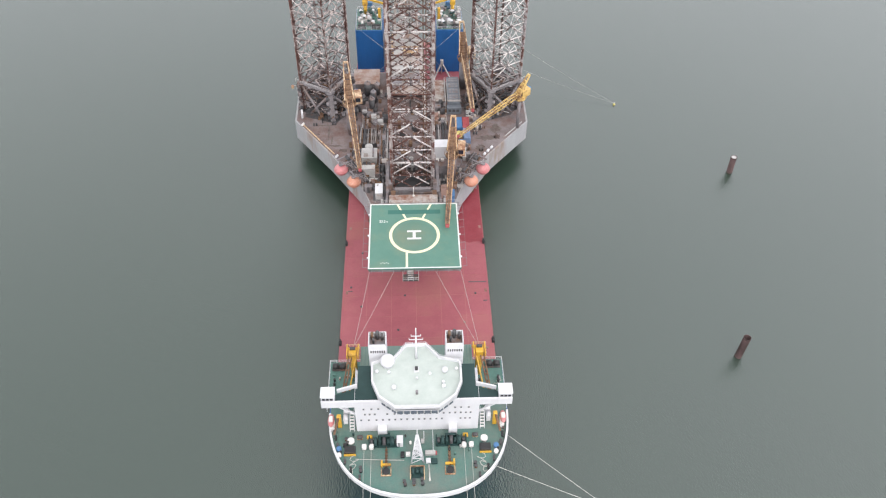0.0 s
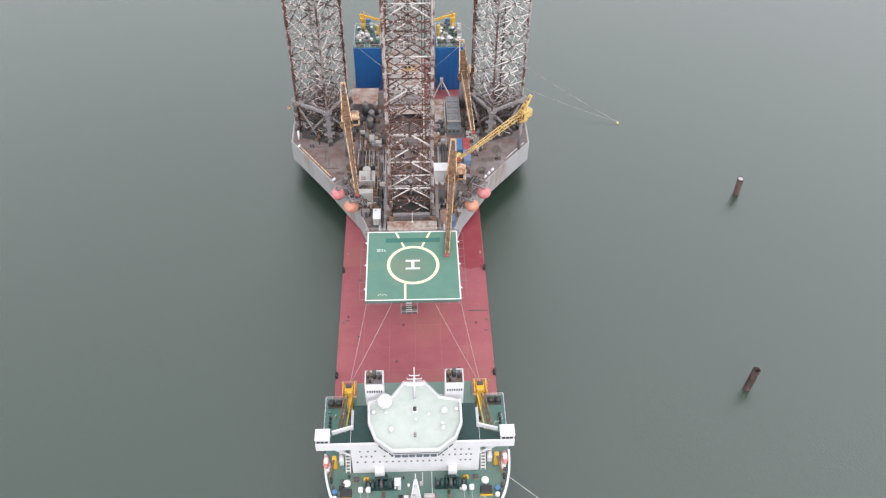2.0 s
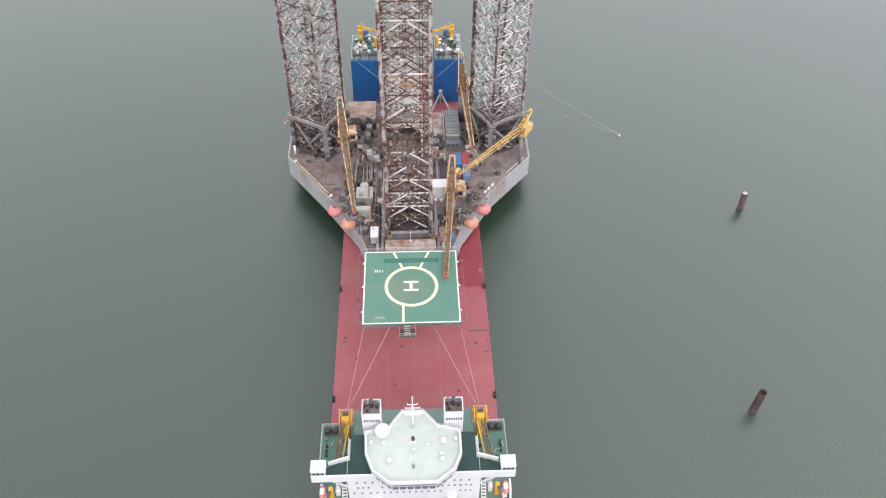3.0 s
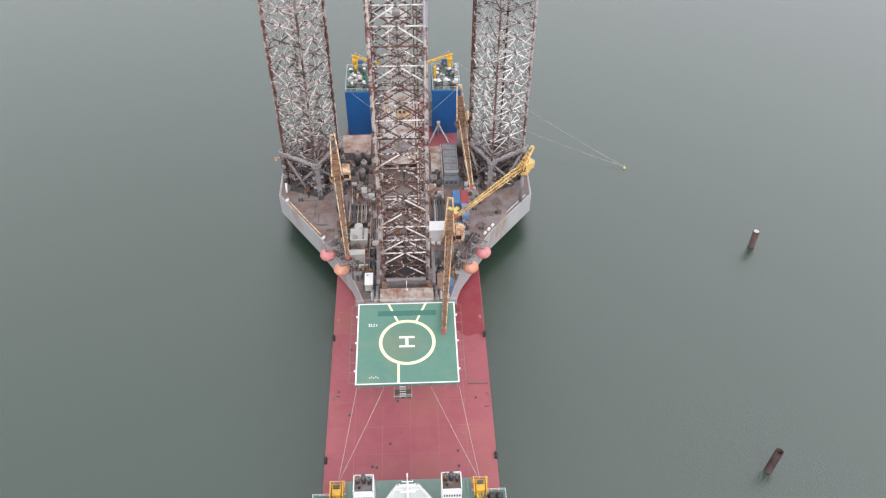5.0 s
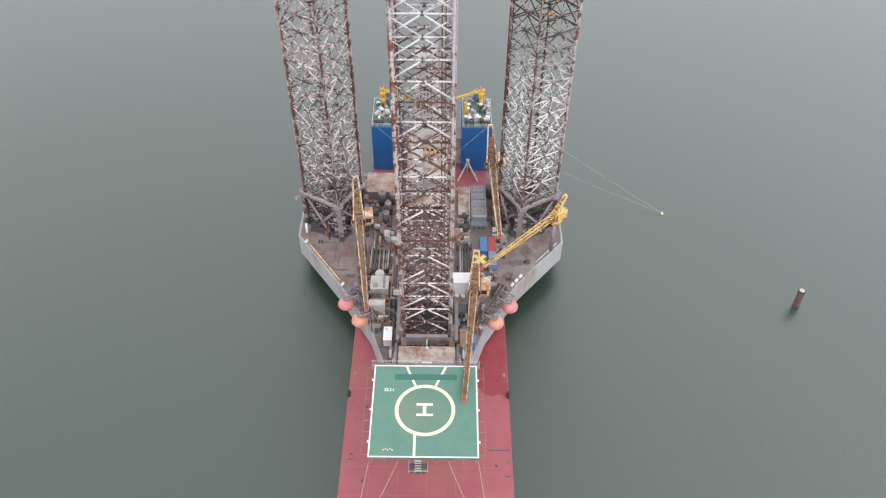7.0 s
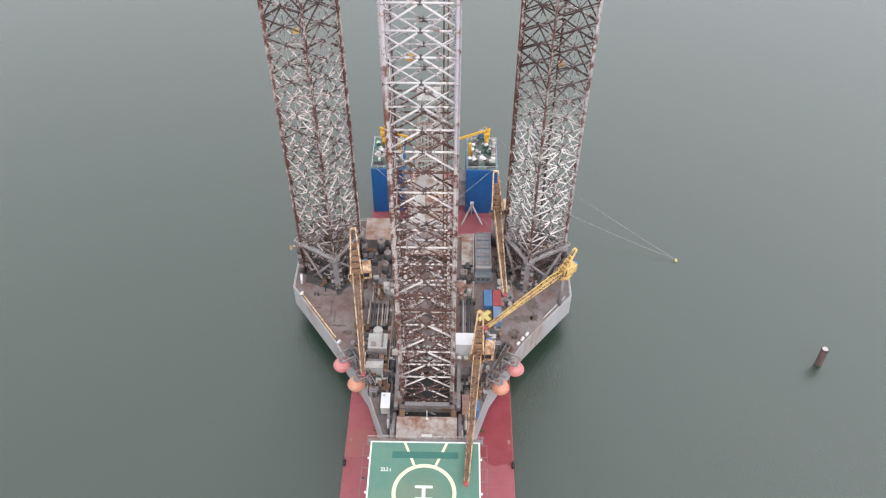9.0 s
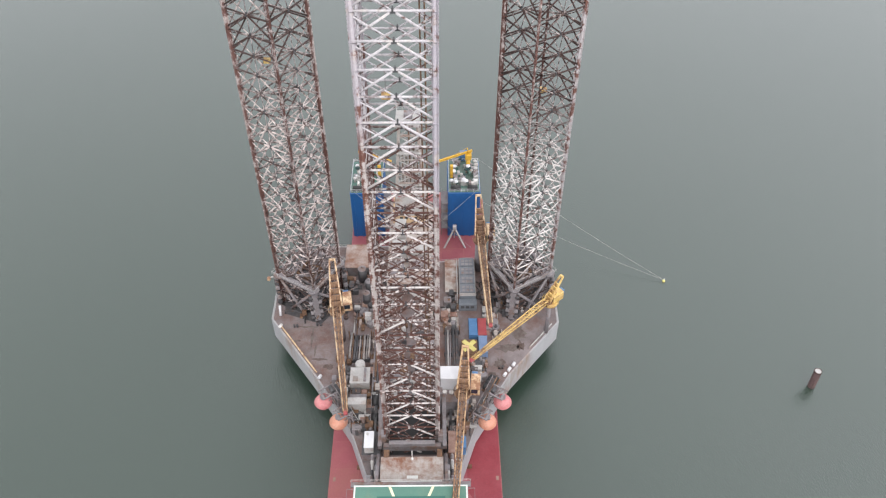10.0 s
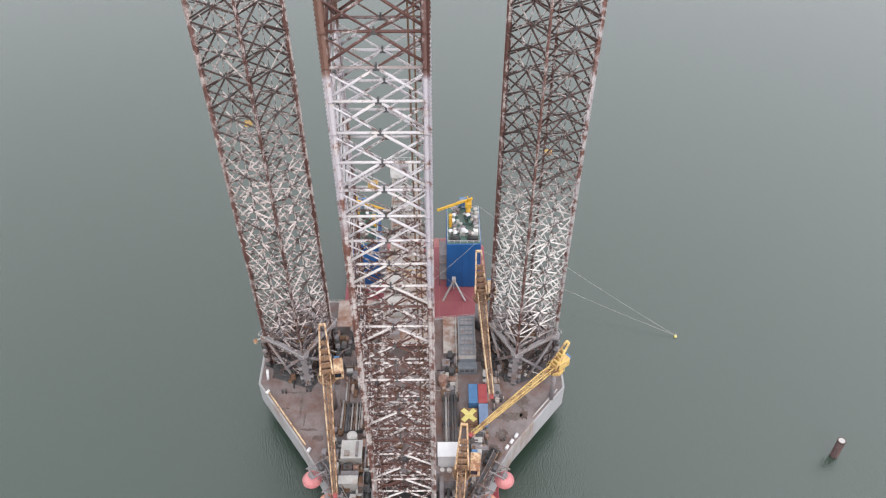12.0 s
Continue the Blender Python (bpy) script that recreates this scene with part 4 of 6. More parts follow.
bow_leg = lattice_leg((-0.6, 49.5), 0, M_LEGB, "square lattice rig leg with flaking white paint and rust", 168, 6.15, (M_CHORDR, M_CHORDR, M_CHORD, M_CHORD), 0.38, 0.215, 4.1)
leg_l = lattice_leg((-30.7, 96.0), 45 + 14, M_LEGL, "rusty brown square lattice rig leg beside yellow crane", 168, 6.12, (M_CHORDA, M_CHORDD, M_CHORDA, M_CHORDP), 0.3, 0.19, 2.0)
leg_r = lattice_leg((29.3, 96.0), 45 - 14, M_LEGR, "rusty lattice rig leg with pale lower braces", 168, 6.12, (M_CHORDD, M_CHORDA, M_CHORDP, M_CHORDA), 0.3, 0.19, 2.0)

M_STAIN = mat("oily_rust_stain", (0.07, 0.045, 0.036), (0.115, 0.085, 0.075), 0.9, 0.7, c=(0.13, 0.11, 0.10), cut=0.55)
# ---- rig hull ----
RZ, RB = 14.0, 6.4
RIG = [(-12.0, 36.5), (-17.0, 50.5), (-28.1, 67.9), (-41.9, 87.2), (-42, 104), (-31, 116.5), (-8, 116.5), (-8, 109.5), (6, 109.5), (29, 112), (40.8, 104), (40.6, 85.2), (25.6, 67.2), (15.6, 50.5), (10.8, 36.5)]
rig = thing("jackup_rig_hull", (-0.6, 80, DZ), "grey triangular jack-up rig hull with a rusty deck on the ship", "drilling rig")
bm = bmesh.new()
prism(bm, RIG[::-1], RB, RZ)
rhull = part("hull", bm, M_HULL, rig)
bm = bmesh.new()
prism(bm, [(-0.6 + (x + 0.6) * 0.985, 80 + (y - 80) * 0.985) for x, y in RIG[::-1]], RZ + 0.004, RZ + 0.06)
part("deck", bm, M_DECK, rig, "rust-stained brown deck plating")

# ---- helideck ----
HZ = 30.0
heli = thing("helideck", (-0.5, 13, 28.6), "green square helideck with a cream circle and white H", "helideck")
part("deck_plate", B((-13, 12.2, 0, 25.6, HZ - 0.5, HZ)), M_HELI, heli)


def crane(name_label, piv, tip, top, wide, mat_a, mat_b, cab_side, ped_z):
    """A pedestal crane: piv the boom's heel, tip its end, top the end of the frame behind."""
    piv, tip, top = Vector(piv), Vector(tip), Vector(top)
    c = thing("pedestal_crane", (piv.x, piv.y, ped_z), name_label, "crane", "cranes of the rig")
    fwd = (tip - piv).normalized()
    side = fwd.cross(Vector((0, 0, 1))).normalized()
    up = side.cross(fwd).normalized()
    small = wide < 2.5
    foot = piv - fwd * 1.2 if small else piv
    bm = bmesh.new()
    tube(bm, (foot.x, foot.y, ped_z), (foot.x, foot.y, piv.z - 2.2), 0.6 if small else 1.5, 20)
    part("pedestal", bm, M_GREY, c, "grey steel pedestal")
    bm = bmesh.new()
    tube(bm, (foot.x, foot.y, piv.z - 2.2), (foot.x, foot.y, piv.z - 1.7), 2.0, 24)
    ring = part("slew_platform", bm, mat_b, c)
    bm = bmesh.new()
    pts = [(foot.x + 2.3 * math.cos(a * math.pi / 8), foot.y + 2.3 * math.sin(a * math.pi / 8)) for a in range(17)]
    rails(bm, pts, piv.z - 1.7, 1.1, 2.0, 0.05)
    part("guard_rail", bm, mat_a, ring)
    # boom: four chords, lattice between
    bl = bmesh.new()
    L = (tip - piv).length
    nb = max(6, int(L / 1.6))

    def corner(t, i, j):
        w = wide * 0.62 * (1.0 if t < 0.12 else 1.0 - 0.48 * (t - 0.12) / 0.88)
        d = wide * 0.8 * (0.5 + t / 0.24 if t < 0.12 else 1.0 - 0.55 * (t - 0.12) / 0.88)
        return piv + fwd * (L * t) + side * (w / 2 * i) + up * (d / 2 * j)

    boom = None
    for i in (-1, 1):
        for j in (-1, 1):
            bm = bmesh.new()
            sweep(bm, [corner(k / nb, i, j) for k in range(nb + 1)], 0.17 if j > 0 else 0.14, 4)
            boom = part("boom_chord", bm, mat_a, c)
    for k in range(nb):
        t0, t1 = k / nb, (k + 1) / nb
        s = 1 if k % 2 else -1
        for j in (-1, 1):
            beam(bl, corner(t0, s, j), corner(t1, -s, j), 0.13)
            beam(bl, corner(t1, -1, j), corner(t1, 1, j), 0.12)
        for i in (-1, 1):
            beam(bl, corner(t0, i, s), corner(t1, i, -s), 0.13)
    if mat_b is not mat_a:
        bp = bmesh.new()
        rows = [[bp.verts.new(corner(k / nb, i * 0.36, -0.9) + up * h) for i, h in ((-1, 0), (1, 0), (1, 0.07), (-1, 0.07))] for k in range(nb + 1)]
        for lo, hi in zip(rows[:-1], rows[1:]):
            for q in range(4):
                bp.faces.new((lo[q], lo[(q + 1) % 4], hi[(q + 1) % 4], hi[q]))
        bp.faces.new(rows[0])
        bp.faces.new(rows[-1])
        part("walkway_plate", bp, mat_b, boom)
    tagged(part("boom_lattice", bl, mat_b, boom), kind="stuff")
    bm = bmesh.new()
    box(bm, -0.5, 0.5, -0.35, 0.35, -0.5, 0.9, Matrix.Translation(tip) @ fwd.to_track_quat("Z", "Y").to_matrix().to_4x4())
    part("boom_head", bm, M_CRED, boom, "red boom head", 0.08)
    # frame behind: two plates narrowing to the top, joined by cross plates
    bm, plates = bmesh.new(), []
    for i in (-1, 1):
        a, m, b = piv + side * i * wide * 0.5, piv.lerp(top, 0.5) + side * i * wide * 0.36, top + side * i * wide * 0.22
        beam(bm, a, m, 0.42, 0.6)
        beam(bm, m, b, 0.42, 0.6)
        beam(bm, a - fwd * 2.0 - Vector((0, 0, 1.7)), m, 0.3)
    beam(bm, top - side * wide * 0.28, top + side * wide * 0.28, 0.6)
    for q in (0.06, 0.2, 0.34, 0.48, 0.64):
        w = wide * (0.48 - 0.28 * q)
        p = piv.lerp(top, q) - up * 0.3
        plates.append((p - side * w, p + side * w))
    gan = part("gantry_frame", bm, mat_a, c, bevel=0.05)
    for p, q in plates:
        bl = bmesh.new()
        beam(bl, p, q, 0.3, 2.0)
        part("cross_plate", bl, mat_b, gan)
    # machinery house and cab
    cm = Matrix.Translation((piv.x, piv.y, piv.z - 1.7)) @ Matrix.Rotation(math.atan2(fwd.y, fwd.x), 4, "Z")
    s = cab_side
    bm = bmesh.new()
    box(bm, *((-4.9, -1.2, -1.3, 1.3, 0, 2.8) if small else (-4.0, 0.6, s * (wide * 0.5 + 0.3), s * (wide * 0.5 + 2.7), 0, 3.0)), cm)
    cab = part("operator_cab", bm, M_YEL if small else M_YEL3, c, bevel=0.12)
    bm = bmesh.new()
    box(bm, *((-1.22, -1.14, -1.0, 1.0, 1.0, 2.3) if small else (0.58, 0.66, s * (wide * 0.5 + 0.5), s * (wide * 0.5 + 2.1), 1.0, 2.5)), cm)
    part("window", bm, M_GLASS, cab)
    bm = bmesh.new()
    box(bm, *((-5.5, -4.85, -0.5, 0.9, 1.4, 2.7) if small else (-5.1, -4.1, s * (wide * 0.5 + 0.5), s * (wide * 0.5 + 1.9), 0.2, 2.4)), cm)
    part("engine_box", bm, M_CBLUE, cab, "blue engine box", 0.08)
    bm = bmesh.new()
    box(bm, -3.2, 1.0, -wide * 0.4, wide * 0.4, 0, 1.4, cm)
    tube(bm, cm @ Vector((-1.6, -wide * 0.38, 1.3)), cm @ Vector((-1.6, wide * 0.38, 1.3)), 0.8, 14)
    part("winch", bm, M_BRN, c, "rusty winch drum")
    for i in (-1, 1):
        bm = bmesh.new()
        tube(bm, top + side * i * 0.3, tip + side * i * 0.2 + up * 0.4, 0.035, 4)
        part("boom_wire", bm, M_DARK, c)
    return c


crane("faded yellow lattice-boom crane beside the port rig leg", (-21.4, 79.5, 28), (-17.2, 49.5, 23), (-22.5, 88.4, 37), 3.1, M_YEL3, M_CRB, 1, RZ)
crane("faded yellow lattice-boom crane on the rig's aft deck", (18.6, 106.4, 28), (19.7, 72.6, 28.5), (18.0, 114.6, 36.5), 3.1, M_YEL3, M_CRB, 1, RZ)
crane("bright yellow crane on the hull edge, boom swung inboard", (35.6, 80.9, 28.6), (14.8, 64.6, 24), (39.4, 85.0, 33.5), 2.0, M_YEL, M_YEL, 1, RZ)
crane("rusty yellow crane with its boom over the helideck", (12.0, 53.2, 27), (8.9, 14.2, 32.2), (12.6, 59.8, 35.5), 3.0, M_YEL4, M_CRB, 1, RZ)

for i, (x, y, w, d) in enumerate(((-29.5, 80, 0.5, 5.0), (-28.2, 75.5, 0.4, 3.4), (-31, 84, 3.6, 0.5), (-24, 70, 2.2, 1.2), (-26.5, 72.5, 3.0, 0.7), (25, 76, 4.5, 2.0), (29, 81, 2.5, 3.5), (23, 70.5, 2.2, 3.0), (20.5, 67, 2.5, 1.2), (-33.5, 79, 1.8, 0.5), (29.0, 76.5, 1.5, 2.5))):
    rs = random.Random(i)
    bm = bmesh.new()
    n = 18
    prism(bm, [(x + w * rs.uniform(0.35, 1.0) * math.cos(2 * math.pi * k / n), y + d * rs.uniform(0.35, 1.0) * math.sin(2 * math.pi * k / n)) for k in range(n)], RZ + 0.062, RZ + 0.066)
    tagged(part("oil_stain", bm, M_STAIN), "dark irregular oil stain on the rig deck", "stain", "deck stains")
M_MID = mat("mid_grey_roof", (0.26, 0.245, 0.235), (0.32, 0.30, 0.29), 0.5, 0.7, c=(0.2, 0.15, 0.12), cut=0.62)
M_SLATE = mat("slate_blue_panel", (0.12, 0.135, 0.155), (0.155, 0.17, 0.19), 0.7, 0.5)
# ---- helideck markings and frame ----
HX = -0.4
def ring(bm, cx, cy, r0, r1, z0, z1, n=72):
    v = [[bm.verts.new((cx + r * math.cos(2 * math.pi * i / n), cy + r * math.sin(2 * math.pi * i / n), z)) for i in range(n)] for r, z in ((r0, z0), (r0, z1), (r1, z1), (r1, z0))]
    for i in range(n):
        j = (i + 1) % n
        for k in range(4):
            bm.faces.new((v[k][i], v[k][j], v[(k + 1) % 4][j], v[(k + 1) % 4][i]))


zt = HZ + 0.008
for a in ((-12.95, 12.15, 0.05, 0.4), (-12.95, 12.15, 25.2, 25.55), (-12.95, -12.6, 0.4, 25.2), (11.8, 12.15, 0.4, 25.2)):
    part("edge_line", B((a[0], a[1], a[2], a[3], HZ + 0.002, zt)), M_LINE, heli, "white edge line")
bm = bmesh.new()
ring(bm, HX + 0.1, 12.7, 6.25, 7.1, HZ + 0.002, zt)
part("landing_circle", bm, M_CREAM, heli, "cream landing circle")
part("landing_letter", B((HX - 1.95, HX + 1.95, 13.85, 14.5, HZ + .002, zt), (HX - 1.95, HX + 1.95, 11.0, 11.65, HZ + .002, zt), (HX - 0.4, HX + 0.4, 11.65, 13.85, HZ + .002, zt)), M_LINE, heli, "white letter H")
part("approach_line", B((HX - 2.4, HX - 1.8, 0.4, 5.95, HZ + .002, zt)), M_CREAM, heli, "cream line")
for a, b in (((-2.3, 19.4), (-4.7, 25.3)), ((2.5, 19.4), (5.0, 25.3))):
    bm = bmesh.new()
    d = Vector((b[0] - a[0], b[1] - a[1]))
    box(bm, 0, d.length, -0.28, 0.28, HZ + .002, zt, Matrix.Translation((HX + a[0], a[1], 0)) @ Matrix.Rotation(math.atan2(d.y, d.x), 4, "Z"))
    part("approach_line", bm, M_CREAM, heli, "cream line")
part("painted_patch", B((-7.8, 7.2, 21.2, 22.9, HZ + 0.009, HZ + 0.013)), M_HELIDK, heli, "dark green painted-over bar")
cu = bpy.data.curves.new("mark", "FONT")
cu.body, cu.size, cu.align_x, cu.offset = "23.2 t", 1.25, "LEFT", 0.03
tmp = bpy.data.objects.new("mark", cu)
scene.collection.objects.link(tmp)
me = bpy.data.meshes.new_from_object(tmp.evaluated_get(bpy.context.evaluated_depsgraph_get()))
bpy.data.objects.remove(tmp)
me.materials.append(M_LINE)
ob = part("weight_mark", me, None, heli, "white letters 23.2 t")
ob.matrix_basis = Matrix.Translation((-10.2, 17.9, HZ + 0.01)) @ Matrix.Diagonal((0.8, 1.0, 1, 1))
part("worn_marks", B(*[(-9.6 + 0.5 * k, -9.35 + 0.5 * k, 1.8 + (k % 2) * 0.3, 2.1 + (k % 2) * 0.3, HZ + .002, zt) for k in range(5)]), M_LINE, heli, "worn white paint marks")
for k in range(6):
    x = -12 + k * 4.7
    part("deck_beam", B((x - 0.15, x + 0.15, 0.2, 25.4, HZ - 1.3, HZ - 0.5)), M_GREY, heli)
for y in (1, 9, 17, 25):
    part("cross_beam", B((-12.8, 12.0, y - 0.2, y + 0.2, HZ - 2.1, HZ - 1.3)), M_GREY, heli)
for s in (-1, 1):
    for a, b in (((s * 8, 3, HZ - 2), (s * 8, 36, RZ + 2)), ((s * 8, 17, HZ - 2), (s * 8, 36.8, RZ + 6)), ((s * 8, 25, HZ - 2), (s * 8, 36.8, RZ + 10))):
        bm = bmesh.new()
        tube(bm, (HX + a[0], a[1], a[2]), (HX + b[0], b[1], b[2]), 0.4, 10)
        part("support_strut", bm, M_GREY, heli)
    # safety net arms and net
    for k in range(9):
        y = 0.8 + k * 3.0
        x = HX + s * 12.6
        bm = bmesh.new()
        tube(bm, (x, y, HZ - 0.35), (x + s * 1.5, y, HZ - 0.1), 0.06, 5)
        part("net_arm", bm, M_GREY, heli)
    bm = bmesh.new()
    tube(bm, (HX + s * 14.1, 0.8, HZ - 0.1), (HX + s * 14.1, 24.8, HZ - 0.1), 0.04, 4)
    part("net_rail", bm, M_GREY, heli)
for k in range(9):
    x = -12 + k * 2.95
    bm = bmesh.new()
    tube(bm, (x, 0, HZ - 0.35), (x, -1.4, HZ - 0.1), 0.06, 5)
    part("net_arm", bm, M_GREY, heli)
for s in (-1, 1):
    for y in (4, 12.6, 21):
        part("deck_light", B((HX + s * 12.75 - 0.2, HX + s * 12.75 + 0.2, y - 0.25, y + 0.25, HZ, HZ + 0.3)), M_WHITE, heli, bevel=0.05)
part("rear_walkway", B((-13.8, 12.9, 25.65, 26.9, HZ - 1.2, HZ - 0.9)), M_GREY, heli, "grey rear walkway")
bm = bmesh.new()
rails(bm, [(-13.8, 26.9), (12.9, 26.9)], HZ - 0.9, 1.0, 2.2, 0.05)
part("walkway_rail", bm, M_LTGREY, heli)
st = thing("access_stair", (-1.5, -1.2, 27.5), "grey steel stair platform at the helideck's edge", "stair")
part("platform", B((-3.6, 0.6, -2.5, -0.05, 27.6, 27.75)), M_DARK, st)
corners = [(-3.6, -0.1), (-3.6, -2.5), (0.6, -2.5), (0.6, -0.1)]
for z in (28.45, 29.05):
    bm = bmesh.new()
    sweep(bm, [(x, y, z) for x, y in corners], 0.06)
    part("guard_rail", bm, M_LTGREY, st)
for x, y in corners + [(-3.6, -1.3), (-2.2, -2.5), (-0.8, -2.5), (0.6, -1.3)]:
    bm = bmesh.new()
    tube(bm, (x, y, 27.75), (x, y, 29.08), 0.07, 6)
    part("post", bm, M_LTGREY, st)
for k in range(5):
    part("tread", B((-2.3, -0.8, -2.2 + k * 0.4, -1.9 + k * 0.4, 27.9 + k * 0.38, 27.95 + k * 0.38)), M_LTGREY, st)
part("landing", B((-2.6, -0.6, -0.05, 0.02, 27.7, 29.4)), M_GREY, st)
for a, b in (((-12.6, -0.1, 29), (-15.9, -23.2, 27.4)), ((-6, -0.1, 29), (-15.7, -23.4, 27.4)), ((5.2, -0.1, 29), (14.9, -23.6, 27.4)), ((12, -0.1, 29), (15.3, -23.4, 27.4))):
    ln = thing("lashing_line", a, "thin pale lashing rope from helideck to ship", "rope", "lashing ropes")
    bm = bmesh.new()
    rope(bm, a, b, 0.04, 0.3, 10)
    part("strand", bm, M_ROPE, ln)

# ---- jack frames at the aft legs ----
def jack_frame(cx, cy, rz, label):
    j = thing("jack_frame", (cx, cy, RZ), label, "jack frame", "jack frames", world=False, rz=rz)
    h, t = 5.95, 12.0
    k = 0
    corners = [(-h, -h), (h, -h), (h, h), (-h, h)]
    for x, y in corners:
        d = Vector((x, y, 0)).normalized()
        rot = Matrix.Rotation(math.atan2(d.y, d.x), 4, "Z")
        bm = bmesh.new()
        m = Matrix.Translation((x, y, 0)) @ rot
        box(bm, 0.75, 1.7, -0.85, 0.85, 0, t - 1, m)
        box(bm, -1.7, -0.75, -0.85, 0.85, 0, t - 1, m)
        col = part("gear_column", bm, M_GREY, j, bevel=0.08)
        for z in range(5):
            for s in (-1, 1):
                bm = bmesh.new()
                c = Vector((x, y, 1.6 + z * 2.0))
                a = m.to_3x3() @ Vector((1.25, s * 0.6, 0))
                b = m.to_3x3() @ Vector((1.25, s * 1.75, 0))
                tube(bm, c + a, c + b, 0.62, 12)
                part("jack_motor", bm, M_GREY if z % 2 else M_DARK, col)
        bm = bmesh.new()
        tube(bm, (x, y, t - 1), (x, y, t - 0.2), 1.7, 8)
        part("corner_cap", bm, M_GREY, j)
    for i in range(4):
        (ax, ay), (bx, by) = corners[i], corners[(i + 1) % 4]
        bm = bmesh.new()
        beam(bm, (ax * 1.06, ay * 1.06, t - 0.4), (bx * 1.06, by * 1.06, t - 0.4), 1.1, 1.0)
        part("ring_beam", bm, M_GREY, j, bevel=0.06)
        bm = bmesh.new()
        a, b = Vector((ax, ay, 0)) * 1.05, Vector((bx, by, 0)) * 1.05
        mid = (a + b) / 2
        tube(bm, (a.x, a.y, t - 1), (a.x * 0.3 + b.x * 0.7 + mid.x * 0.14, a.y * 0.3 + b.y * 0.7 + mid.y * 0.14, 0), 0.42, 10)
        part("sloping_brace", bm, M_GREY, j)
        bm = bmesh.new()
        tube(bm, (b.x, b.y, t - 1), (b.x * 0.3 + a.x * 0.7 + mid.x * 0.14, b.y * 0.3 + a.y * 0.7 + mid.y * 0.14, 0), 0.42, 10)
        part("sloping_brace", bm, M_GREY, j)
        bm = bmesh.new()
        beam(bm, (ax * 0.8, ay * 0.8, t * 0.55), (bx * 0.8, by * 0.8, t * 0.55), 0.5)
        part("inner_beam", bm, M_DARK, j)
        for q, zz in ((0.72, t - 0.8), (0.42, t - 1.4), (0.9, t * 0.3)):
            bm = bmesh.new()
            beam(bm, (ax * q, ay * q, zz), (bx * q, by * q, zz), 0.45, 0.7)
            part("deck_girder", bm, M_GREY if q > 0.5 else M_BRN, j)
        bm = bmesh.new()
        beam(bm, (ax * 0.98, ay * 0.98, t - 0.8), (bx * 0.3, by * 0.3, t - 0.9), 0.4, 0.6)
        part("deck_girder", bm, M_GREY, j)
        bm = bmesh.new()
        rails(bm, [(ax * 1.25, ay * 1.25), (bx * 1.25, by * 1.25)], t + 0.15, 1.1, 2.0, 0.05)
        part("guard_rail", bm, M_LTGREY, j)
    w = h + 1.6
    # black sheet over the deck stands in for the shade inside the well
    part("well_shade", B((-w, w, -w, w, 0.07, 0.1)), M_BLACK, j, "shade inside the leg well painted as a black sheet")
    return j


jack_frame(-30.7, 96.0, 59, "grey steel jack frame round the port leg")
jack_frame(29.3, 96.0, 31, "grey steel jack frame round the starboard leg")

# shade of the aft leg wells, painted as flat dark sheets on the deck
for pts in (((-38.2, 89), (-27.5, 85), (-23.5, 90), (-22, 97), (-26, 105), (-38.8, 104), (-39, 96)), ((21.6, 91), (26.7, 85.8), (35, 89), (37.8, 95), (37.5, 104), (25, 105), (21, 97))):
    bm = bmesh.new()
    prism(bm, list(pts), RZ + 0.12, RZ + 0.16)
    part("leg_well", bm, M_DARK, rhull, "leg well shade painted as a flat dark sheet")
# bow leg well, its shade painted as a black sheet; plinth and deckhouses
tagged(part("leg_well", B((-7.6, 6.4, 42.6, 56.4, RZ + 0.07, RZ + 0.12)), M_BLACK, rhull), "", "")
pl = thing("bow_plinth", (-0.5, 33, RZ), "pale rust-stained box housing ahead of the bow leg", "housing")
part("body", B((-7.7, 6.8, 30.2, 36.4, RZ, 23.6)), M_GREY, pl, bevel=0.1)
part("top_plate", B((-7.8, 6.9, 30.1, 36.3, 23.6, 23.8)), M_RUSTY, pl, "pale rust-stained top plate")
part("front_stripe", B((-7.5, 6.6, 29.7, 30.1, 23.3, 23.75)), M_LINE, pl, "white front stripe")
for x in (-7.2, 5.4):
    part("side_bracket", B((x, x + 1.3, 36.2, 38.2, 20, 23.9)), M_BRN, pl)
bm = bmesh.new()
tube(bm, (-0.4, 35.6, 23.8), (-0.4, 35.6, 27.6), 0.1, 8)
ball(bm, (-0.4, 35.6, 24.1), 0.35, u=10, v=6)
part("light_mast", bm, M_WHITE2, pl)
part("writing_bar", B((-1.6, 1.0, 30.6, 31.4, 23.802, 23.81)), M_LINE, pl, "white painted bar")
jb = thing("bow_jack_frame", (-0.6, 49.5, RZ), "grey steel jack frame round the bow leg", "jack frame")
for x, y in ((-6.75, 43.35), (5.55, 43.35), (-6.75, 55.65), (5.55, 55.65)):
    s = 1 if x > 0 else -1
    part("gear_column", B((x + s * 0.75 - 0.6, x + s * 0.75 + 0.6, y - 1.0, y + 1.0, RZ, 23)), M_GREY, jb, bevel=0.08)
part("front_beam", B((-7.6, 6.4, 41.2, 42.3, 18.2, 20.2)), M_GREY, jb, bevel=0.08)
part("front_beam", B((-6.2, 5.0, 40.8, 41.9, 21.0, 22.0)), M_GREY, jb, bevel=0.08)
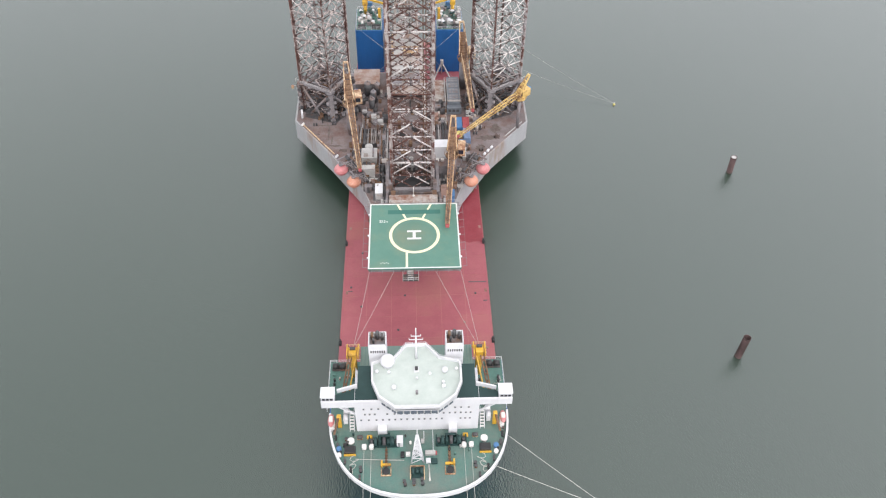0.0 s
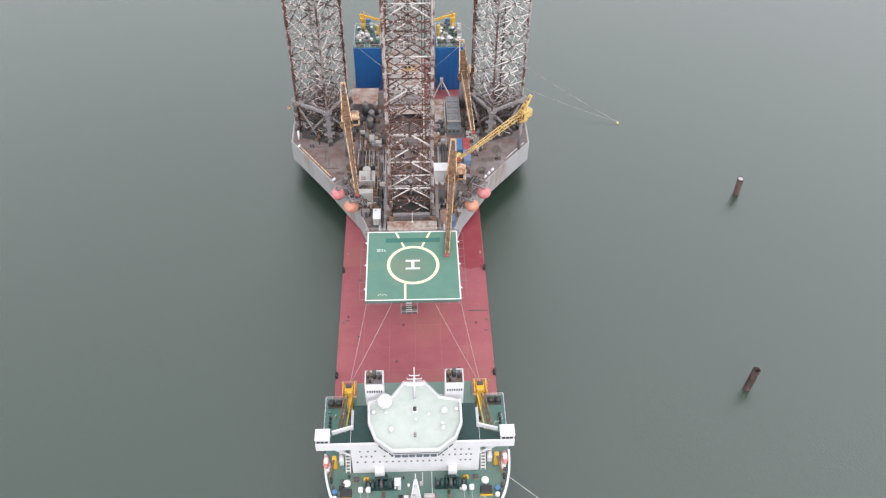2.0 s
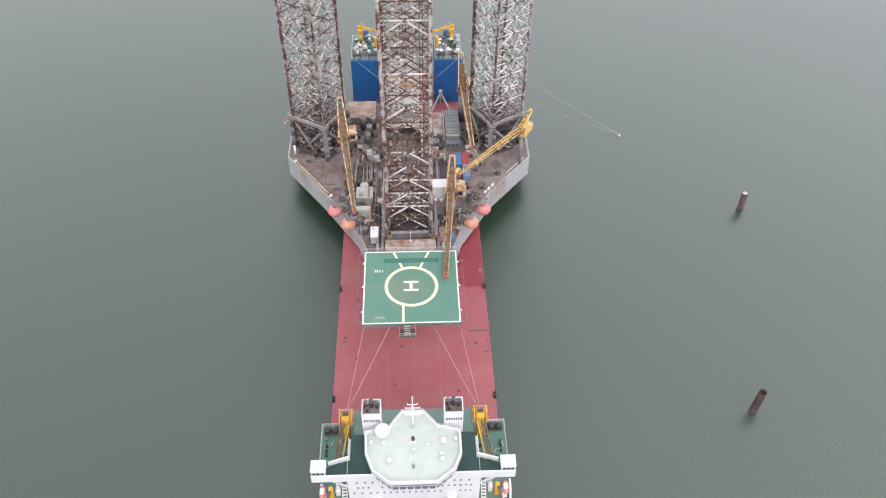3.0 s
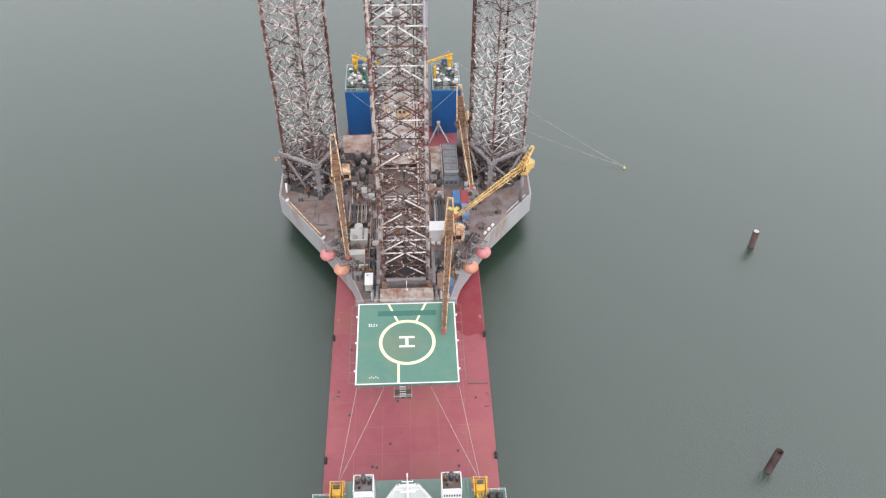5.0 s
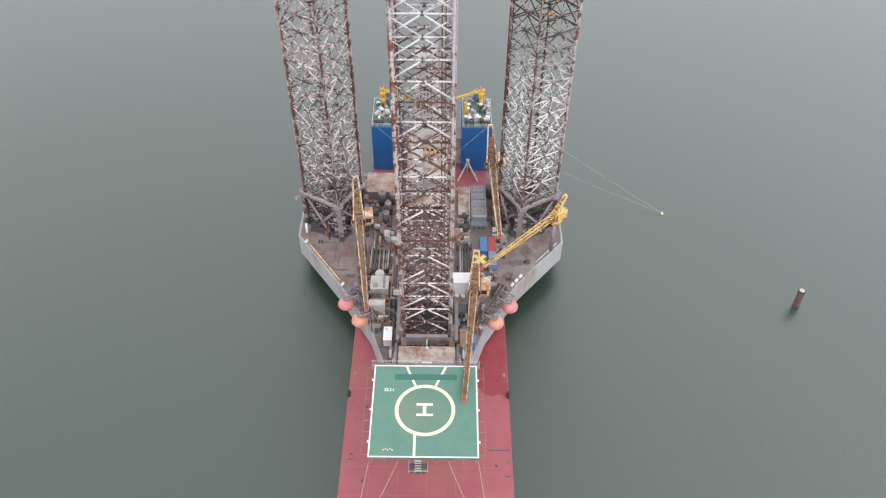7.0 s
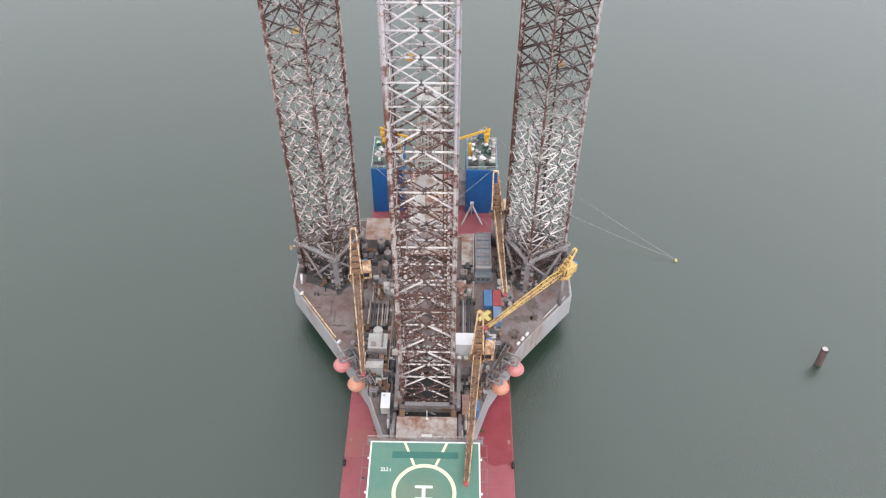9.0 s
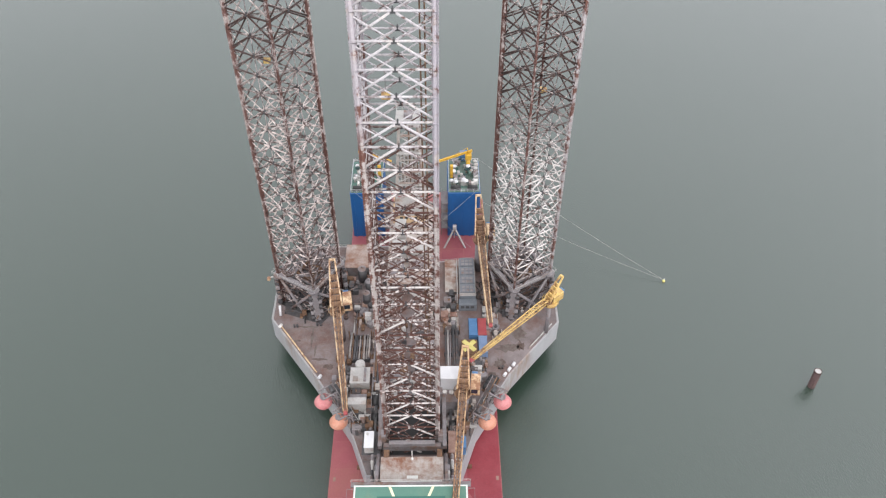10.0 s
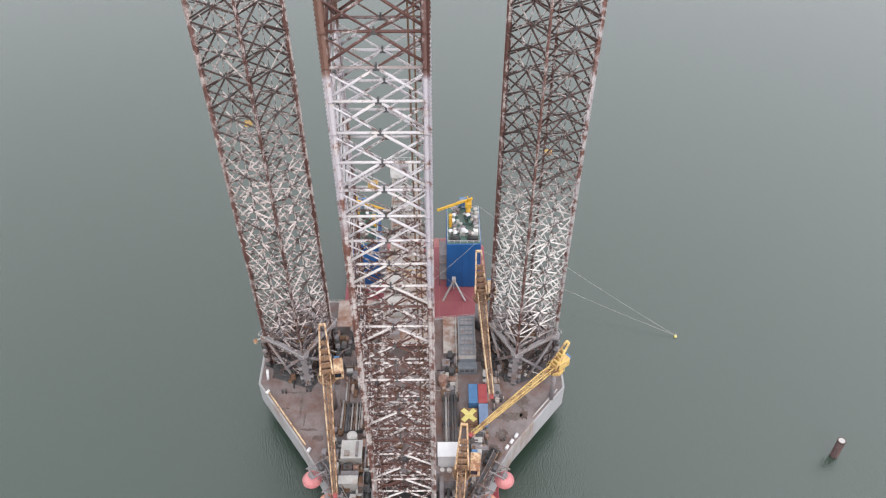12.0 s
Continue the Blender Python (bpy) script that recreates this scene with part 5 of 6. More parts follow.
for s in (-1, 1):
    part("side_beam", B((-0.6 + s * 7.9 - 0.5, -0.6 + s * 7.9 + 0.5, 41.2, 57, 19, 20.5)), M_GREY, jb, bevel=0.08)
    part("side_wall", B((-0.6 + s * 9.6 - 0.3, -0.6 + s * 9.6 + 0.3, 39, 60, RZ, 16.6)), M_DARK, jb)


def housing(name, a, m, label, category, top=None, group=""):
    t = thing(name, ((a[0] + a[1]) / 2, (a[2] + a[3]) / 2, a[4]), label, category, group)
    part("body", B(a), m, t, bevel=0.07)
    part("roof", B((a[0] - 0.08, a[1] + 0.08, a[2] - 0.08, a[3] + 0.08, a[5], a[5] + 0.1)), top or m, t)
    return t


housing("deckhouse", (-13.0, -8.6, 40.6, 47, RZ, 17.6), M_GREY, "grey deckhouse with a flat roof near the bow leg", "deckhouse", M_DARK)
vb = housing("ventilator_box", (-12.3, -10.1, 40.9, 45.4, 17.7, 20.4), M_LTGREY, "white ventilator box on the grey deckhouse", "ventilator", M_WHITE)
part("side_louvre", B((-12.36, -12.3, 41.6, 44.6, 18.6, 19.8)), M_GREY, vb)
bm = bmesh.new()
tube(bm, (-11.6, 44.6, 20.5), (-11.6, 44.6, 20.8), 0.3, 12)
part("fan", bm, M_LTGREY, vb)
dh = housing("deckhouse", (-17.5, -12.4, 62.4, 67.4, RZ, 16.9), M_LTGREY, "pale grey flat-roofed deckhouse on the rig deck", "deckhouse", M_LTGREY)
part("roof_hatch", B((-16.8, -15.4, 63.0, 64.6, 17.0, 17.25)), M_MID, dh, bevel=0.04)
part("roof_duct", B((-13.9, -13.3, 62.8, 67.0, 17.0, 17.5)), M_GREY, dh, bevel=0.04)
mt = thing("mud_tank", (-15.2, 69.2, RZ), "pale grey domed tank beside the pale deckhouse", "tank")
bm = bmesh.new()
tube(bm, (-15.2, 69.2, RZ), (-15.2, 69.2, 16.4), 1.35, 24)
part("shell", bm, M_LTGREY, mt)
bm = bmesh.new()
ball(bm, (-15.2, 69.2, 16.4), 1.35, sz=0.4)
part("dome", bm, M_LTGREY, mt)
gs = thing("generator_skid", (-15.0, 60.6, RZ), "rusty generator skid between two pale deckhouses", "generator")
part("bed", B((-17.3, -12.8, 59.5, 62.1, RZ, RZ + 0.3)), M_BRN, gs)
part("engine", B((-16.9, -14.6, 60.0, 61.8, RZ + 0.3, RZ + 1.7)), M_DARK, gs, bevel=0.12)
bm = bmesh.new()
tube(bm, (-14.4, 60.9, RZ + 1.0), (-13.0, 60.9, RZ + 1.0), 0.75, 16)
part("alternator", bm, M_RUSTPLATE, gs)
bm = bmesh.new()
tube(bm, (-15.8, 60.5, RZ + 1.7), (-15.8, 60.5, RZ + 2.9), 0.16, 8)
part("exhaust_pipe", bm, M_BRN, gs)
housing("deckhouse", (-17.3, -12.8, 54.6, 56.6, RZ, 18.6), M_LTGREY, "narrow pale grey deckhouse on the rig deck", "deckhouse", M_LTGREY)
housing("deckhouse", (-17.2, -13.0, 56.7, 59.4, RZ, 16.0), M_GREY, "low grey deckhouse on the rig deck", "deckhouse")
wb = housing("deck_cabin", (6.5, 12.0, 58.2, 62.0, RZ, 24.4), M_WHITE, "tall white deck cabin beside the bow leg", "cabin", M_WHITE)
for k in range(2):
    bm = bmesh.new()
    tube(bm, (7.5 + k * 1.7, 57.0, 19.8), (7.5 + k * 1.7, 57.0, 20.6), 0.55, 14)
    v = thing("round_vent", (7.5 + k * 1.7, 57.0, 19.7), "round white vent on a grey deckhouse roof", "vent", "round vents")
    part("cowl", bm, M_WHITE2, v)
housing("deckhouse", (6.8, 11.4, 54.4, 58.0, RZ, 19.7), M_GREY, "grey deckhouse below the white cabin", "deckhouse")
housing("storage_tank", (8.3, 10.0, 40.5, 46.5, RZ, 18.5), M_RUSTPLATE, "rusty rectangular tank beside the bow leg", "tank")
housing("deckhouse", (10.1, 11.4, 40.8, 49, RZ, 16.6), M_DARK, "dark low deckhouse under the crane", "deckhouse")
housing("blue_locker", (11.5, 12.6, 42.5, 45.6, RZ, 17.4), M_CBLUE, "small blue locker at the hull edge", "locker")
gh = housing("engine_house", (12.3, 16.9, 91.9, 106.6, RZ, 18.0), M_SLATE, "slate grey engine house with louvred roof panels", "engine house", M_MID)
for k in range(4):
    y = 93.0 + k * 3.5
    pn = part("roof_panel", B((12.45, 16.75, y, y + 3.3, 18.1, 18.3)), M_SLATE, gh)
    for i in range(3):
        for q in range(2):
            part("louvre", B((13.0 + i * 1.15, 13.9 + i * 1.15, y + 0.3 + q * 1.3, y + 1.2 + q * 1.3, 18.3, 18.38)), M_GREY, pn)
bm = bmesh.new()
rails(bm, [(11.6, 91), (11.6, 106)], RZ + 0.1, 4.6, 2.4, 0.09)
part("outer_frame", bm, M_LTGREY, gh)
part("front_wall", B((12.0, 17.2, 89.6, 91.8, RZ, 16.8)), M_SLATE, gh, bevel=0.05)
for k in range(3):
    part("window", B((12.6 + k * 1.4, 13.6 + k * 1.4, 89.52, 89.6, 15.2, 16.2)), M_DARK, gh)


def container(x0, y0, z0, m, label, l=6.06):
    c = thing("shipping_container", (x0 + 1.22, y0 + l / 2, z0), label, "container", "deck containers")
    part("body", B((x0 + 0.05, x0 + 2.39, y0 + 0.05, y0 + l - 0.05, z0 + 0.1, z0 + 2.5)), m, c)
    for x in (x0 + 0.05, x0 + 2.39):
        for y in (y0 + 0.05, y0 + l - 0.05):
            part("corner_post", B((x - 0.08, x + 0.08, y - 0.08, y + 0.08, z0, z0 + 2.59)), m, c)
    for k in range(12):
        y = y0 + 0.3 + k * (l - 0.6) / 12
        part("roof_rib", B((x0 + 0.15, x0 + 2.29, y, y + 0.22, z0 + 2.5, z0 + 2.54)), m, c)
    part("door", B((x0 + 0.15, x0 + 2.29, y0 + 0.0, y0 + 0.05, z0 + 0.2, z0 + 2.4)), m, c)


container(14.6, 78.6, RZ + 0.1, M_CBLUE, "blue shipping container on the rig deck")
container(17.1, 78.6, RZ + 0.1, M_CRED, "dull red shipping container on the rig deck")
container(17.1, 72.6, RZ + 0.1, mat("grey_blue_container_paint", (0.14, 0.20, 0.32), (0.18, 0.25, 0.38), 0.5, 0.5), "grey-blue shipping container on the rig deck", 5.8)
M_COVER = mat("lime_yellow_cover", (0.50, 0.44, 0.12), (0.58, 0.51, 0.2), 0.6, 0.6)
yb = housing("covered_basket", (12.4, 16.6, 72.8, 77.0, RZ, 16.4), M_CRB, "rusty deck basket with a yellow cross on its cover", "basket", M_BRN)
for a, b in (((12.9, 73.2), (16.1, 76.6)), ((16.1, 73.2), (12.9, 76.6))):
    bm = bmesh.new()
    beam(bm, (*a, 16.55 if a[0] < 14 else 16.62), (*b, 16.55 if a[0] < 14 else 16.62), 1.3, 0.06)
    part("cross_band", bm, M_COVER, yb)

# white painted marks beside the bow leg
for k in range(2):
    part("writing_bar", B((-10.42, -9.98, 57.4 + k * 1.0, 58.1 + k * 1.0, 16.602, 16.612)), M_LINE, jb, "white painted mark")
# pipe racks on both sides of the bow leg
for x0, x1, y0, y1, n in ((-18.8, -12.6, 70.5, 80.5, 9), (7.6, 12.0, 64.5, 82, 7), (-12.0, -8.6, 60, 80, 5)):
    r = thing("pipe_rack", ((x0 + x1) / 2, (y0 + y1) / 2, RZ), "steel rack of grey drill pipes on the rig deck", "pipe rack", "pipe racks")
    for y in (y0 + 1, (y0 + y1) / 2, y1 - 1):
        part("cross_beam", B((x0, x1, y - 0.2, y + 0.2, RZ, RZ + 1.6)), M_DARK, r)
    for x in (x0, x1):
        for y in (y0 + 1, y1 - 1):
            part("upright", B((x - 0.15, x + 0.15, y - 0.15, y + 0.15, RZ, RZ + 3.6)), M_BRN, r)
    rr = random.Random(int(x0 * 10))
    for k in range(n):
        x = x0 + 0.5 + k * (x1 - x0 - 1) / (n - 1)
        rad = rr.uniform(0.14, 0.32)
        a, b = y0 + rr.uniform(0, 1.5), y1 - rr.uniform(0, 1.5)
        bm = bmesh.new()
        tube(bm, (x, a, RZ + 1.6 + rad), (x + rr.uniform(-.15, .15), b, RZ + 1.6 + rad), rad, 8)
        part("pipe", bm, rr.choice((M_GREY, M_MID, M_BRN, M_DARK, M_GREY, M_DARK)), r)
# bulk tanks and the raised rusty platform aft
for x, y, r, h in ((-14.6, 92, 1.1, 5.5), (-14.2, 97, 1.1, 5.0), (-16.4, 101.5, 1.3, 5.5), (-13, 101.8, 1.1, 5.0)):
    t = thing("bulk_tank", (x, y, RZ), "grey upright bulk tank with a domed top", "tank", "bulk tanks")
    bm = bmesh.new()
    tube(bm, (x, y, RZ + 0.8), (x, y, RZ + h), r, 18)
    part("shell", bm, M_DARK, t)
    bm = bmesh.new()
    ball(bm, (x, y, RZ + h), r, sz=0.45)
    tube(bm, (x, y, RZ + h + 0.5), (x, y, RZ + h + 1.1), 0.25, 8)
    part("dome", bm, M_GREY, t)
    for k in range(4):
        a = k * math.pi / 2
        bm = bmesh.new()
        tube(bm, (x + r * 0.8 * math.cos(a), y + r * 0.8 * math.sin(a), RZ), (x + r * 0.8 * math.cos(a), y + r * 0.8 * math.sin(a), RZ + 1), 0.12, 6)
        part("leg", bm, M_GREY, t)
housing("raised_platform", (-21.8, -12.2, 104, 113.6, RZ, 17.4), M_GREY, "raised platform with a rust-stained plated top", "platform", M_PLAT)
housing("raised_platform", (8.2, 12.0, 96, 109, RZ, 15.2), M_GREY, "low platform with rust-stained plating", "platform", M_RUSTY)
for x, y, z in ((-20.5, 72, 0), (21.5, 78, 0), (23, 69, 0), (-28, 84.5, 0), (-34.5, 84.0, 0)):
    b = thing("mooring_bitt", (x, y, RZ), "dark steel bitt on the rig deck", "bollard", "rig deck bitts")
    for d in (-0.45, 0.45):
        bm = bmesh.new()
        tube(bm, (x + d, y, RZ), (x + d, y, RZ + 1.1), 0.3, 12)
        part("post", bm, M_DARK, b)

# escape capsules on the hull edge
for i, (x, y, r, m, s) in enumerate(((-23.9, 56.6, 2.25, M_PINK, -1), (-19.5, 50.5, 2.25, M_ORANGE, -1), (22.5, 56.1, 2.25, M_PINK, 1), (18.3, 50.1, 2.25, M_ORANGE, 1))):
    lab = "faded pink round escape capsule at the hull edge" if m is M_PINK else "faded orange round escape capsule at the hull edge"
    c = thing("escape_capsule", (x, y, RZ), lab, "escape capsule", "escape capsules")
    z = 17.0
    bm = bmesh.new()
    ball(bm, (x, y, z), r, sz=0.85, u=28, v=16)
    sh = part("shell", bm, m, c)
    bm = bmesh.new()
    ring(bm, x, y, r * 0.97, r * 1.04, z - 0.18, z + 0.18, 32)
    part("rubbing_band", bm, m, sh)
    bm = bmesh.new()
    tube(bm, (x, y, z + r * 0.75), (x, y, z + r * 1.05), 0.7, 14)
    part("hatch", bm, M_GREY, sh)
    bm = bmesh.new()
    tube(bm, (x, y, z + r), (x, y, 19.9), 0.12, 8)
    part("fall_wire", bm, M_DARK, c)
    dv = thing("capsule_davit", (x - s * 1.6, y + 1.4, RZ), "grey steel launching frame over an escape capsule", "davit", "capsule davits")
    ax = Vector((s * 0.86, -0.5, 0))
    bx = Vector((0.5, s * 0.86, 0))
    base = Vector((x, y, 0)) - ax * 3.3
    for k in (-1, 1):
        bm = bmesh.new()
        p = base + bx * 1.5 * k
        beam(bm, (p.x, p.y, RZ), (p.x, p.y, 20.6), 0.35)
        q = p + ax * 3.9
        beam(bm, (p.x, p.y, 20.4), (q.x, q.y, 20.1), 0.32)
        part("frame", bm, M_GREY, dv)
    bm = bmesh.new()
    p, q = base + ax * 3.3 + bx * 1.6, base + ax * 3.3 - bx * 1.6
    beam(bm, (p.x, p.y, 20.0), (q.x, q.y, 20.0), 0.4)
    part("cross_beam", bm, M_GREY, dv)
    bm = bmesh.new()
    w = base + ax * 0.6
    tube(bm, (w.x - bx.x, w.y - bx.y, 20.6), (w.x + bx.x, w.y + bx.y, 20.6), 0.55, 14)
    part("winch", bm, M_DARK, dv)
    pm = Matrix.Translation((base.x + ax.x, base.y + ax.y, 0)) @ Matrix.Rotation(math.atan2(ax.y, ax.x), 4, "Z")
    for k in range(6):
        bm = bmesh.new()
        box(bm, -1.8 + k * 0.5, -1.5 + k * 0.5, -1.9, 1.9, 17.0, 17.12, pm)
        part("platform_slat", bm, M_GREY if k % 2 else M_DARK, dv)
    for k in range(5):
        bm = bmesh.new()
        a, b = pm @ Vector((-1.8, -1.9 + k * 0.95, 17.1)), pm @ Vector((1.3, -1.7 + (k * 0.95 + 1.6) % 3.8, 19.1))
        beam(bm, a, b, 0.16)
        part("brace", bm, M_LTGREY if k % 2 else M_GREY, dv)
    bm = bmesh.new()
    a, b = base - ax * 1.2 + bx * 2.2, base - ax * 1.2 - bx * 2.2
    rails(bm, [(a.x, a.y), (b.x, b.y)], RZ + 0.05, 3.0, 1.5, 0.08)
    part("guard_rail", bm, M_LTGREY, dv)
# gangways behind the capsules
for pts in (((20.9, 63.6), (14.2, 50.3)), ((-21.6, 62.2), (-16.4, 53.4))):
    (ax, ay), (bx, by) = pts
    gw = thing("capsule_gangway", ((ax + bx) / 2, (ay + by) / 2, RZ), "raised steel gangway with rusty rails behind the capsules", "gangway", "capsule gangways")
    d = Vector((bx - ax, by - ay, 0))
    gm = Matrix.Translation((ax, ay, 0)) @ Matrix.Rotation(math.atan2(d.y, d.x), 4, "Z")
    bm = bmesh.new()
    box(bm, 0, d.length, -0.6, 0.6, 16.6, 16.75, gm)
    part("floor", bm, M_DARK, gw)
    for q in (-0.6, 0.6):
        bm = bmesh.new()
        a, b = gm @ Vector((0, q, 0)), gm @ Vector((d.length, q, 0))
        rails(bm, [(a.x, a.y), (b.x, b.y)], 16.75, 1.1, 1.6, 0.07)
        part("guard_rail", bm, M_CRB if q > 0 else M_GREY, gw)
    for k in range(4):
        bm = bmesh.new()
        p = gm @ Vector((0.3 + k * (d.length - 0.6) / 3, 0, 0))
        tube(bm, (p.x, p.y, RZ), (p.x, p.y, 16.6), 0.16, 8)
        part("post", bm, M_GREY, gw)
# machinery skid and edge rails
sk = thing("winch_skid", (20.0, 63.4, RZ), "black winch skid in a rusty frame at the hull edge", "winch")
km = Matrix.Translation((20.0, 63.4, RZ)) @ Matrix.Rotation(radians(60), 4, "Z")
bm = bmesh.new()
box(bm, -2.8, 2.8, -1.5, 1.5, 0, 0.4, km)
part("bed", bm, M_BRN, sk)
for k in range(4):
    bm = bmesh.new()
    a, b = km @ Vector((-2.0 + k * 1.3, -1.2, 1.4)), km @ Vector((-2.0 + k * 1.3, 1.2, 1.4))
    tube(bm, a, b, 0.85 if k < 3 else 0.5, 14)
    part("drum", bm, M_BLACK, sk)
bm = bmesh.new()
rope(bm, (-38.9, 84.4, RZ + 0.5), (-27.0, 67.8, RZ + 0.5), 0.22, 0, 8)
tagged(part("edge_pipe", bm, M_YEL3), "rust-streaked yellow pipe along the hull's edge", "pipe")
bm = bmesh.new()
rope(bm, (38.4, 84.2, RZ + 0.5), (31.2, 75.6, RZ + 0.5), 0.2, 0, 8)
tagged(part("edge_pipe", bm, M_LTGREY), "pale grey pipe along the hull's edge", "pipe")
for (x, y, m) in ((-26.0, 66.2, M_WHITE), (-38.8, 84.0, M_WHITE2), (25.2, 68.2, M_WHITE), (26.5, 69.9, M_WHITE), (23.9, 66.5, M_WHITE)):
    bm = bmesh.new()
    tube(bm, (x - 0.3, y - 0.5, RZ + 0.7), (x + 0.3, y + 0.5, RZ + 0.7), 0.42, 12)
    r = thing("raft_canister", (x, y, RZ), "white raft canister by the rig's edge", "life raft", "rig raft canisters")
    part("canister", bm, m, r)
    part("cradle", B((x - 0.5, x + 0.5, y - 0.4, y + 0.4, RZ, RZ + 0.4)), M_GREY, r)
ob = thing("port_davit", (-40.6, 95, RZ), "yellow davit and white canisters beside the port leg", "davit")
bm = bmesh.new()
tube(bm, (-40.8, 95.5, RZ), (-40.8, 95.5, 23), 0.25, 8)
tube(bm, (-40.8, 95.5, 23), (-42.4, 93.8, 24), 0.2, 8)
part("post", bm, M_WHITE2, ob)
part("head", B((-42.7, -41.7, 93.4, 94.6, 23.0, 24.2)), M_YEL3, ob, bevel=0.3)
bm = bmesh.new()
tube(bm, (-39.4, 88.4, RZ), (-39.4, 89.4, 17), 0.38, 12)
part("canister", bm, M_WHITE, ob)
bm = bmesh.new()
rails(bm, [(-0.6 + (x + 0.6) * 0.985, 80 + (y - 80) * 0.985) for x, y in RIG[3:7]], RZ + 0.06, 1.1, 2.2, 0.05)
part("guard_rail", bm, M_LTGREY, rig)
bm = bmesh.new()
rails(bm, [(-0.6 + (x + 0.6) * 0.985, 80 + (y - 80) * 0.985) for x, y in RIG[8:12]], RZ + 0.06, 1.1, 2.2, 0.05)
part("guard_rail", bm, M_LTGREY, rig)
# small deck clutter
rr = random.Random(11)
zones = ((-19, -9, 82, 91), (7.5, 12, 82, 96), (19, 23.5, 80, 92), (-22, -18, 60, 72), (14.5, 19, 64, 71), (-12, -8.5, 47.5, 60), (8, 13, 49.5, 53), (-7.5, 5.5, 57.5, 84), (-22, -9, 84, 103), (-7.5, 5.5, 57.5, 95), (12.5, 15.5, 50.5, 60), (-16, -13, 49, 55), (-12.4, -8.8, 47.5, 62), (7.4, 11.5, 41, 54), (-12, -8.8, 62, 84))
for k in range(620):
    z = zones[k % len(zones)]
    x, y = rr.uniform(z[0], z[1]), rr.uniform(z[2], z[3])
    m = rr.choice((M_GREY, M_GREY, M_DARK, M_DARK, M_DARK, M_BRN, M_RUSTY, M_RUSTPLATE, M_LTGREY, M_BRN))
    kind = rr.random()
    bm = bmesh.new()
    if kind < 0.5:
        w, d, h = rr.uniform(0.5, 2.2), rr.uniform(0.5, 2.6), rr.uniform(0.5, 2.4)
        box(bm, x - w / 2, x + w / 2, y - d / 2, y + d / 2, RZ + 0.05, RZ + h)
        bmesh.ops.bevel(bm, geom=bm.edges[:], offset=0.06, segments=1, affect="EDGES")
        box(bm, x - w / 2 - 0.05, x + w / 2 + 0.05, y - d * 0.2, y + d * 0.2, RZ + 0.05, RZ + h + 0.12)
        tagged(part("equipment_box", bm, m), "weathered steel equipment box on the rig deck", "box", "deck equipment boxes")
    elif kind < 0.75:
        l, r = rr.uniform(2, 7), rr.uniform(0.1, 0.22)
        if rr.random() < 0.7:
            tube(bm, (x, y - l / 2, RZ + 0.3), (x, y + l / 2, RZ + 0.3), r, 8)
            tube(bm, (x, y + l / 2, RZ + 0.05), (x, y + l / 2, RZ + 1.2), r, 8)
        else:
            tube(bm, (x - l / 3, y, RZ + 0.3), (x + l / 3, y, RZ + 0.3), r, 8)
            tube(bm, (x + l / 3, y, RZ + 0.05), (x + l / 3, y, RZ + 1.2), r, 8)
        tagged(part("deck_pipe", bm, m), "weathered steel pipe run on the rig deck", "pipe", "deck pipe runs")
    else:
        r, h = rr.uniform(0.3, 0.8), rr.uniform(0.8, 2.2)
        tube(bm, (x, y, RZ + 0.05), (x, y, RZ + h), r, 12)
        tube(bm, (x, y, RZ + h), (x, y, RZ + h + 0.25), r * 0.6, 10)
        tagged(part("deck_drum", bm, m), "weathered upright steel drum on the rig deck", "drum", "deck drums")
# dark machinery crowded round the aft leg wells
rr = random.Random(17)
for k in range(210):
    s = -1 if k % 2 else 1
    a, d = rr.uniform(0, 6.28), rr.uniform(4.5, 11.5)
    x, y = (-30.7 if s < 0 else 29.3) + d * math.cos(a), 96 + d * math.sin(a)
    if abs(x + 0.6) > 35.5 or y > 104 or y < 87:
        continue
    bm = bmesh.new()
    m = rr.choice((M_DARK, M_DARK, M_GREY, M_BLACK, M_BRN, M_LTGREY))
    if rr.random() < 0.5:
        b = rr.uniform(0, 6.28)
        l = rr.uniform(1.5, 4.0)
        z = RZ + rr.uniform(0.3, 2.5)
        sweep(bm, [(x - l * math.cos(b), y - l * math.sin(b), z), (x, y, z), (x + l * math.cos(b + 0.5), y + l * math.sin(b + 0.5), z), (x + l * math.cos(b + 0.5), y + l * math.sin(b + 0.5), RZ + 0.05)], rr.uniform(0.1, 0.22), 8)
        tagged(part("jacking_pipe", bm, m), "bent steel pipe beside a rig leg well", "pipe", "jacking pipes")
    else:
        w, dd, h = rr.uniform(0.5, 1.6), rr.uniform(0.5, 1.6), rr.uniform(0.6, 2.6)
        box(bm, x - w / 2, x + w / 2, y - dd / 2, y + dd / 2, RZ + 0.05, RZ + h)
        bmesh.ops.bevel(bm, geom=bm.edges[:], offset=0.06, segments=1, affect="EDGES")
        tube(bm, (x, y, RZ + h - 0.1), (x, y, RZ + h + 0.5), 0.2, 8)
        tagged(part("hydraulic_unit", bm, m), "dark hydraulic unit beside a rig leg well", "machine", "hydraulic units")
